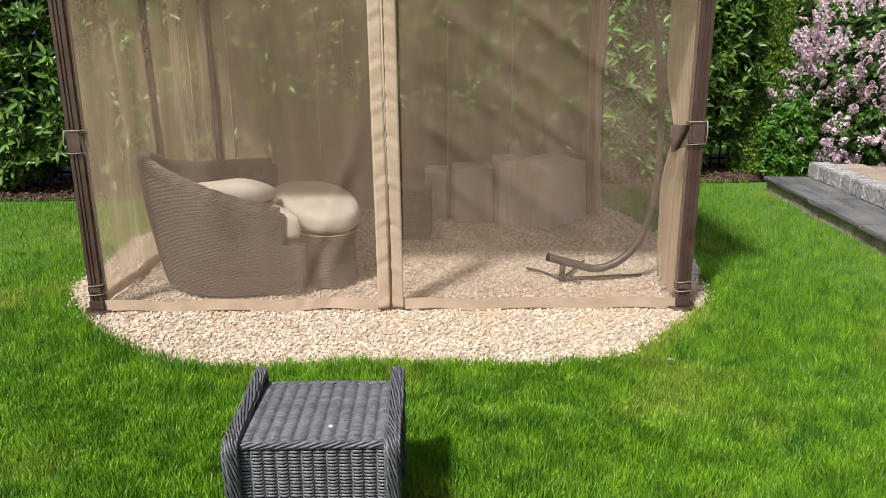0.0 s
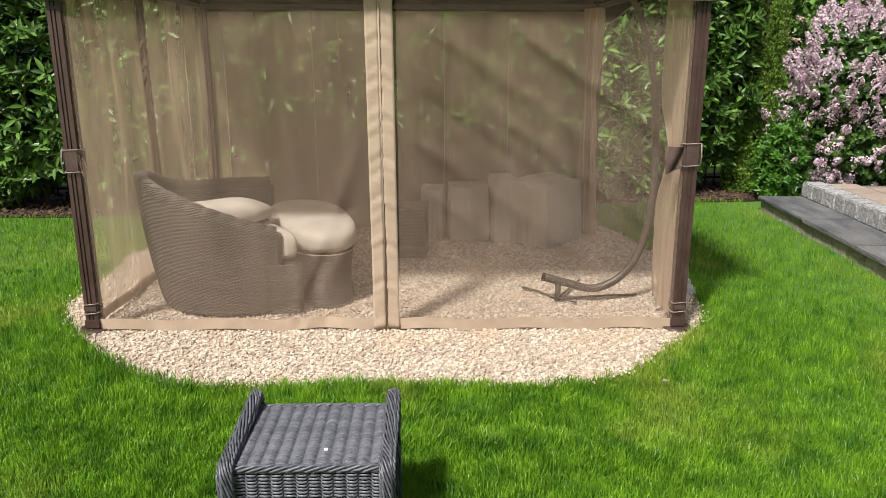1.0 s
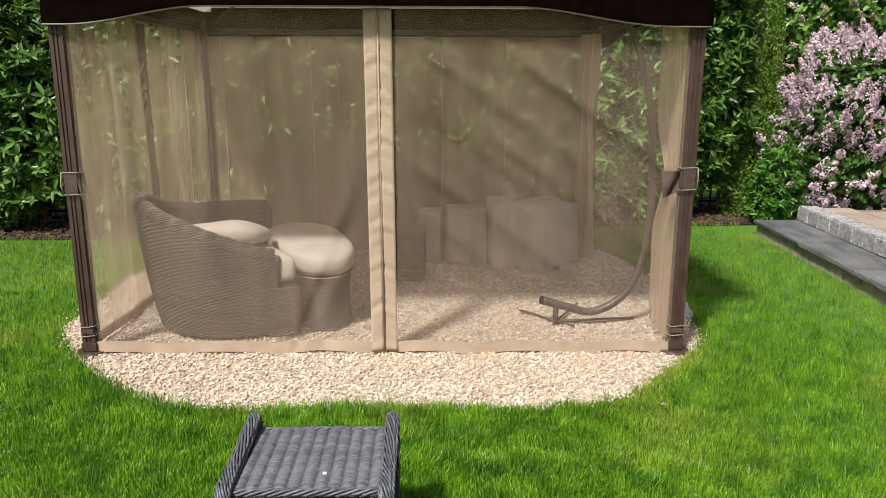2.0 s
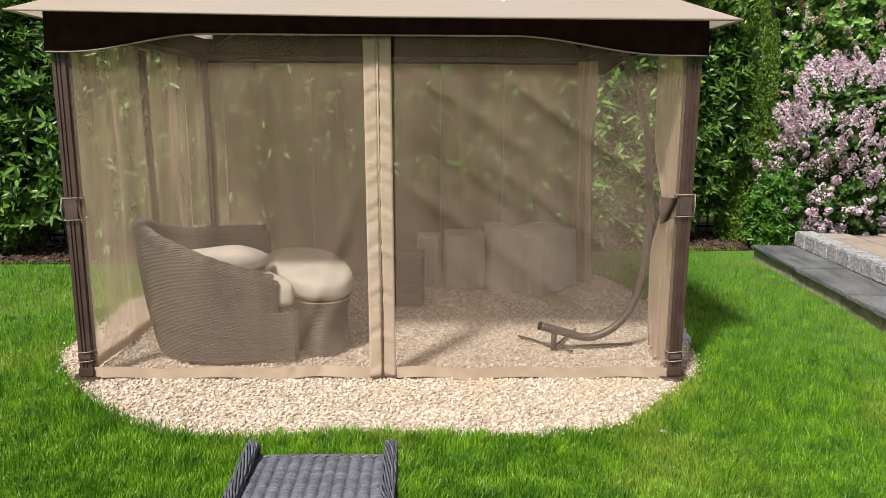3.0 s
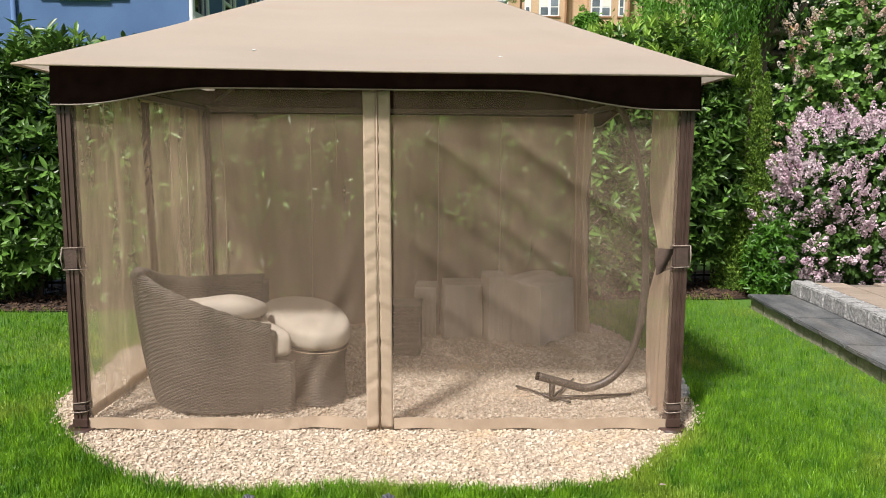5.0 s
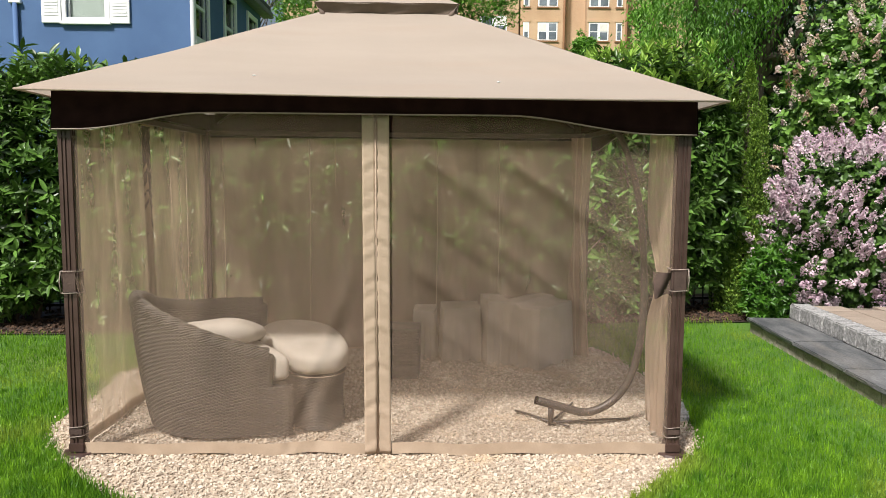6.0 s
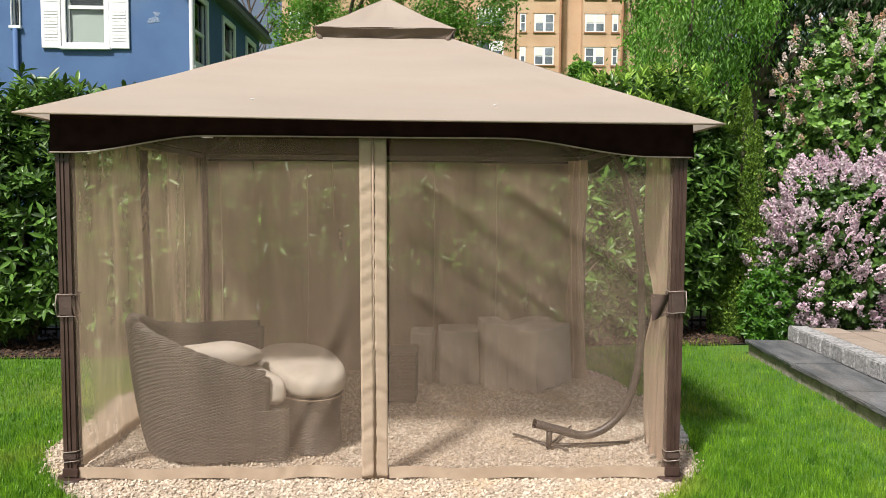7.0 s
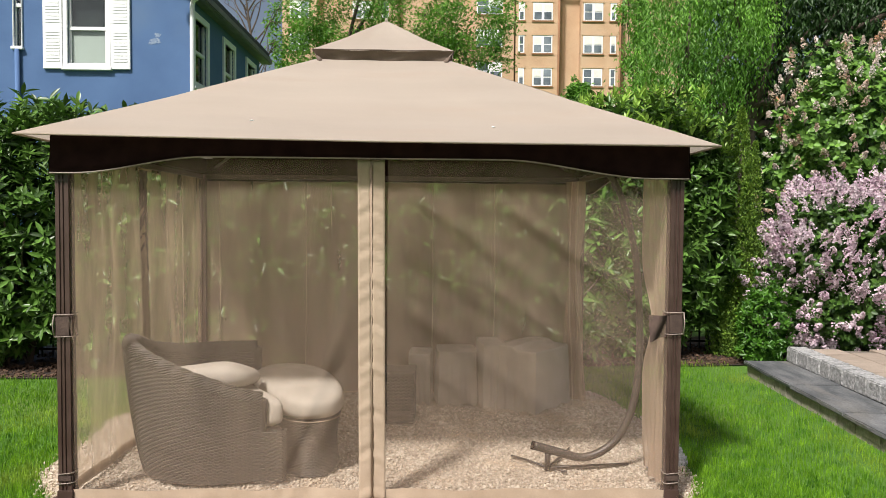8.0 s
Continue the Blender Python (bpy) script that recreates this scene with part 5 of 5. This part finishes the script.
WX = -1.755
cut(front_wall, [(WX - 0.33, WX + 0.33, -0.1, 0.4, 4.22, 5.42), (-2.995, -2.865, -0.1, 0.4, 4.50, 5.9)])
cut(side_wall, [(-0.4, 0.1, yy - 0.36, yy + 0.36, 3.98, 5.08) for yy in (0.55, 2.45, 4.3)])
window(front_wall, WX, 0, 4.22, 5.42, 0.66)
window(front_wall, -2.93, 0, 4.50, 5.9, 0.13, blind=False, trim=0.016, stile=0.007)
for yy in (0.55, 2.45, 4.3):
    window(side_wall, yy, 0, 3.98, 5.08, 0.72, "+x", trim=0.11)
for s in (-1, 1):
    a = WX + s * (0.33 + 0.075 + 0.17)
    sh = part("shutter", block(a - 0.165, a + 0.165, -0.045, -0.003, 4.12, 5.52, 0.006), M_WHITE, house, "white louvred shutter")
    for zz in np.arange(4.24, 5.40, 0.055):
        if abs(zz - 4.82) > 0.06:
            part("louvre", block(a - 0.115, a + 0.115, -0.051, -0.0455, zz, zz + 0.03), M_WHITE, sh)
tube("downspout", [(-2.93, -0.05, 0), (-2.93, -0.05, 4.44)], 0.04, M_BLUE, house, 8, "blue painted downspout")
tube("downspout", curve_pts([(0.18, -0.06, HE - 0.10), (0.14, -0.06, HE - 0.16), (0.06, -0.05, HE - 0.24), (0.05, -0.05, HE - 0.6), (0.05, -0.05, 2.5), (0.05, -0.05, 0)], 40), 0.042, M_WHITE, house, 8, "white downspout at the corner")
slope = 2.5 / (HW / 2)
for s in (0, 1):
    rb = bmesh.new()
    xe = 0.18 if s == 0 else -HW - 0.18
    z_e = HE - 0.18 * slope + 0.10
    vs_ = [(xe, -0.30, z_e), (xe, HD + 0.3, z_e), (-HW / 2, HD + 0.3, HE + 2.5), (-HW / 2, -0.30, HE + 2.5)]
    lo = [rb.verts.new((a, b, c + 0.02)) for a, b, c in vs_]
    hi = [rb.verts.new((a, b, c + 0.16)) for a, b, c in vs_]
    rb.faces.new(lo)
    rb.faces.new(hi)
    for i in range(4):
        rb.faces.new((lo[i], lo[(i + 1) % 4], hi[(i + 1) % 4], hi[i]))
    rf = part("roof", rb, M_ROOF, house, "dark shingle roof")
part("gutter", block(0.13, 0.25, -0.30, HD + 0.3, HE - 0.16, HE - 0.02, 0.02), M_GUTTER, house, "grey eaves gutter")
part("soffit", block(0.004, 0.13, -0.28, HD + 0.28, HE - 0.15, HE - 0.12), M_GUTTER, house)
part("fascia", block(-0.22, 0.20, -0.30, -0.26, HE - 0.15, HE + 0.02, 0.01), M_WHITE, house, "white eave return board")
for k, (px_, pz_, rx_, rz_) in enumerate(((-0.61, 4.62, 0.075, 0.05), (-0.56, 4.72, 0.05, 0.045), (-0.68, 4.58, 0.04, 0.022), (-0.53, 4.60, 0.03, 0.02))):
    blot = bmesh.new()
    rim_ = [blot.verts.new((px_ + rx_ * (1 + 0.3 * math.sin(3 * q + k) + 0.15 * math.sin(7 * q)) * math.cos(q), -0.004, pz_ + rz_ * (1 + 0.3 * math.sin(2 * q + 2 * k)) * math.sin(q)))
            for q in (2 * math.pi * j_ / 22 for j_ in range(22))]
    blot.faces.new(rim_)
    part("bare_patch", blot, M_SCUFF, front_wall, "pale patch where the blue paint is rubbed off")

apt = thing("apartment_building", "orange brick apartment building with white paired windows", "building", (0, 65.0, 0), -1.5)
core = part("wall", block(-12.9, 26, 0.6, 16, 0, 27), M_BRICK, apt)


def bay(x0, x1, cols, dz=0.0):
    wall = part("bay_wall", block(x0, x1, -0.4, 0.7, 0, 27), M_BRICK, apt)
    for k in range(1, 9):
        zb = 1.98 + dz + 2.98 * k
        for cx, w in cols:
            win = part("window", block(cx - w / 2, cx + w / 2, -0.42, -0.39, zb, zb + 1.62), M_WHITE, wall, "white paired sash window")
            n = 2 if w > 1.2 else 1
            for q in range(n):
                a0 = cx - w / 2 + 0.12 + q * (w / n)
                a1 = cx - w / 2 + (q + 1) * (w / n) - 0.12
                for z0, z1 in ((zb + 0.1, zb + 0.75), (zb + 0.85, zb + 1.5)):
                    up = z0 > zb + 0.5 and rng.random() < 0.5
                    part("pane", block(a0, a1, -0.44, -0.418, z0, z1), M_BLIND if up else M_PANE_FAR, win)
            part("sill", block(cx - w / 2 - 0.1, cx + w / 2 + 0.1, -0.5, -0.38, zb - 0.14, zb - 0.01), M_BRICK_TRIM, win)
            part("lintel", block(cx - w / 2 - 0.1, cx + w / 2 + 0.1, -0.46, -0.38, zb + 1.63, zb + 1.85), M_BRICK, win)
    return wall


X = lambda px: 0.28 + 69 * ((px - 784) / 1313 + 0.0265)
bay(X(908), X(982), [(X(918), 0.55), (X(955), 1.8)])
bay(X(1022), X(1092), [(X(1043), 1.8), (X(1078), 0.55)])
bay(X(830), X(905), [(X(862), 2.4)], 0.5)
bay(X(600), X(700), [(X(640), 1.8), (X(680), 0.6)])
bay(X(500), X(560), [(X(530), 1.8)])
for px in (983, 1090):
    tube("drainpipe", [(X(px), -0.55, 0), (X(px), -0.55, 27)], 0.11, M_BRICK_TRIM, apt, 6)
for zb in (23.3, 26.0):
    part("string_course", block(X(905), X(1095), -0.55, -0.35, zb, zb + 0.22), M_BRICK_TRIM, apt)
tree("ivy_tree", "yellow-green creeper and tree beside the brick wall", (18.2, 58, 0), 22, [(0, 0, 8, 2.0, 1, 4), (0.6, 0, 14, 2.0, 1, 4.5), (0.4, 0, 20, 2.2, 1, 4.0)], 0.4, 45, M_TREE, 0.2, 70)
tree("ivy_tree", "creeper-hung thin tree beside the brick wall", (-11.7, 60, 0), 22, [(0, 0, 9, 1.5, 1, 4), (0.3, 0, 16, 1.8, 1, 5)], 0.4, 30, M_TREE, 0.2, 55)
tree("young_tree", "small bright green tree before the apartment building", (11.6, 52, 0), 13, [(0, 0, 8.5, 1.2, 1, 2.6), (0.3, 0, 11.0, 0.8, 0.8, 1.4)], 0.3, 45, M_TREE, 0.12, 60)

# grey stones along the bed's edge
for sx, sy, sl, sr in ((1.99, 0.66, 0.17, 72), (2.04, 0.90, 0.19, 80), (2.07, 1.14, 0.18, 86)):
    es = block(-sl / 2, sl / 2, -0.045, 0.045, -0.03, 0.045, 0.018, jitter=0.012)
    ob = tagged(part("edging_stone", es, M_GRANITE, None), "rough grey edging stone between gravel and lawn", "stone", "edging stones")
    ob.matrix_world = pose(sx, sy, 0, 0, 0, sr)
leaf_v, leaf_f = leaf_mesh(np.array([[1.36, -0.86, 0.062]]), np.array([[1.0, 0.4, 0.05]]), np.array([[0, 0, 1.0]]), np.array([0.045]), np.array([0.026]))
tagged(raw("fallen_leaf", leaf_v, leaf_f, M_PIPING), "small pale fallen leaf lying on the lawn", "leaf")

# pieces of the gravel bed that lie loose at its front edge
variants = []
for k in range(10):
    v, f = stones(np.zeros(1), np.zeros(1), np.full(1, 1.0), 0.0)
    me = bpy.data.meshes.new("stone")
    me.from_pydata([tuple(a) for a in v], [], [tuple(int(i) for i in a) for a in f])
    me.materials.append(M_STONE_OBJ)
    variants.append(me)
for k in range(300):
    st = new("stone", variants[k % 10])
    st.parent = gravel_bed
    st.location = (0.1 + rng.uniform(-0.26, 0.26), -0.52 + rng.uniform(-0.06, 0.06), 0.004)
    st.rotation_euler = (0, 0, rng.uniform(0, 6.28))
    sc = rng.uniform(0.009, 0.0175)
    st.scale = (sc, sc, sc)
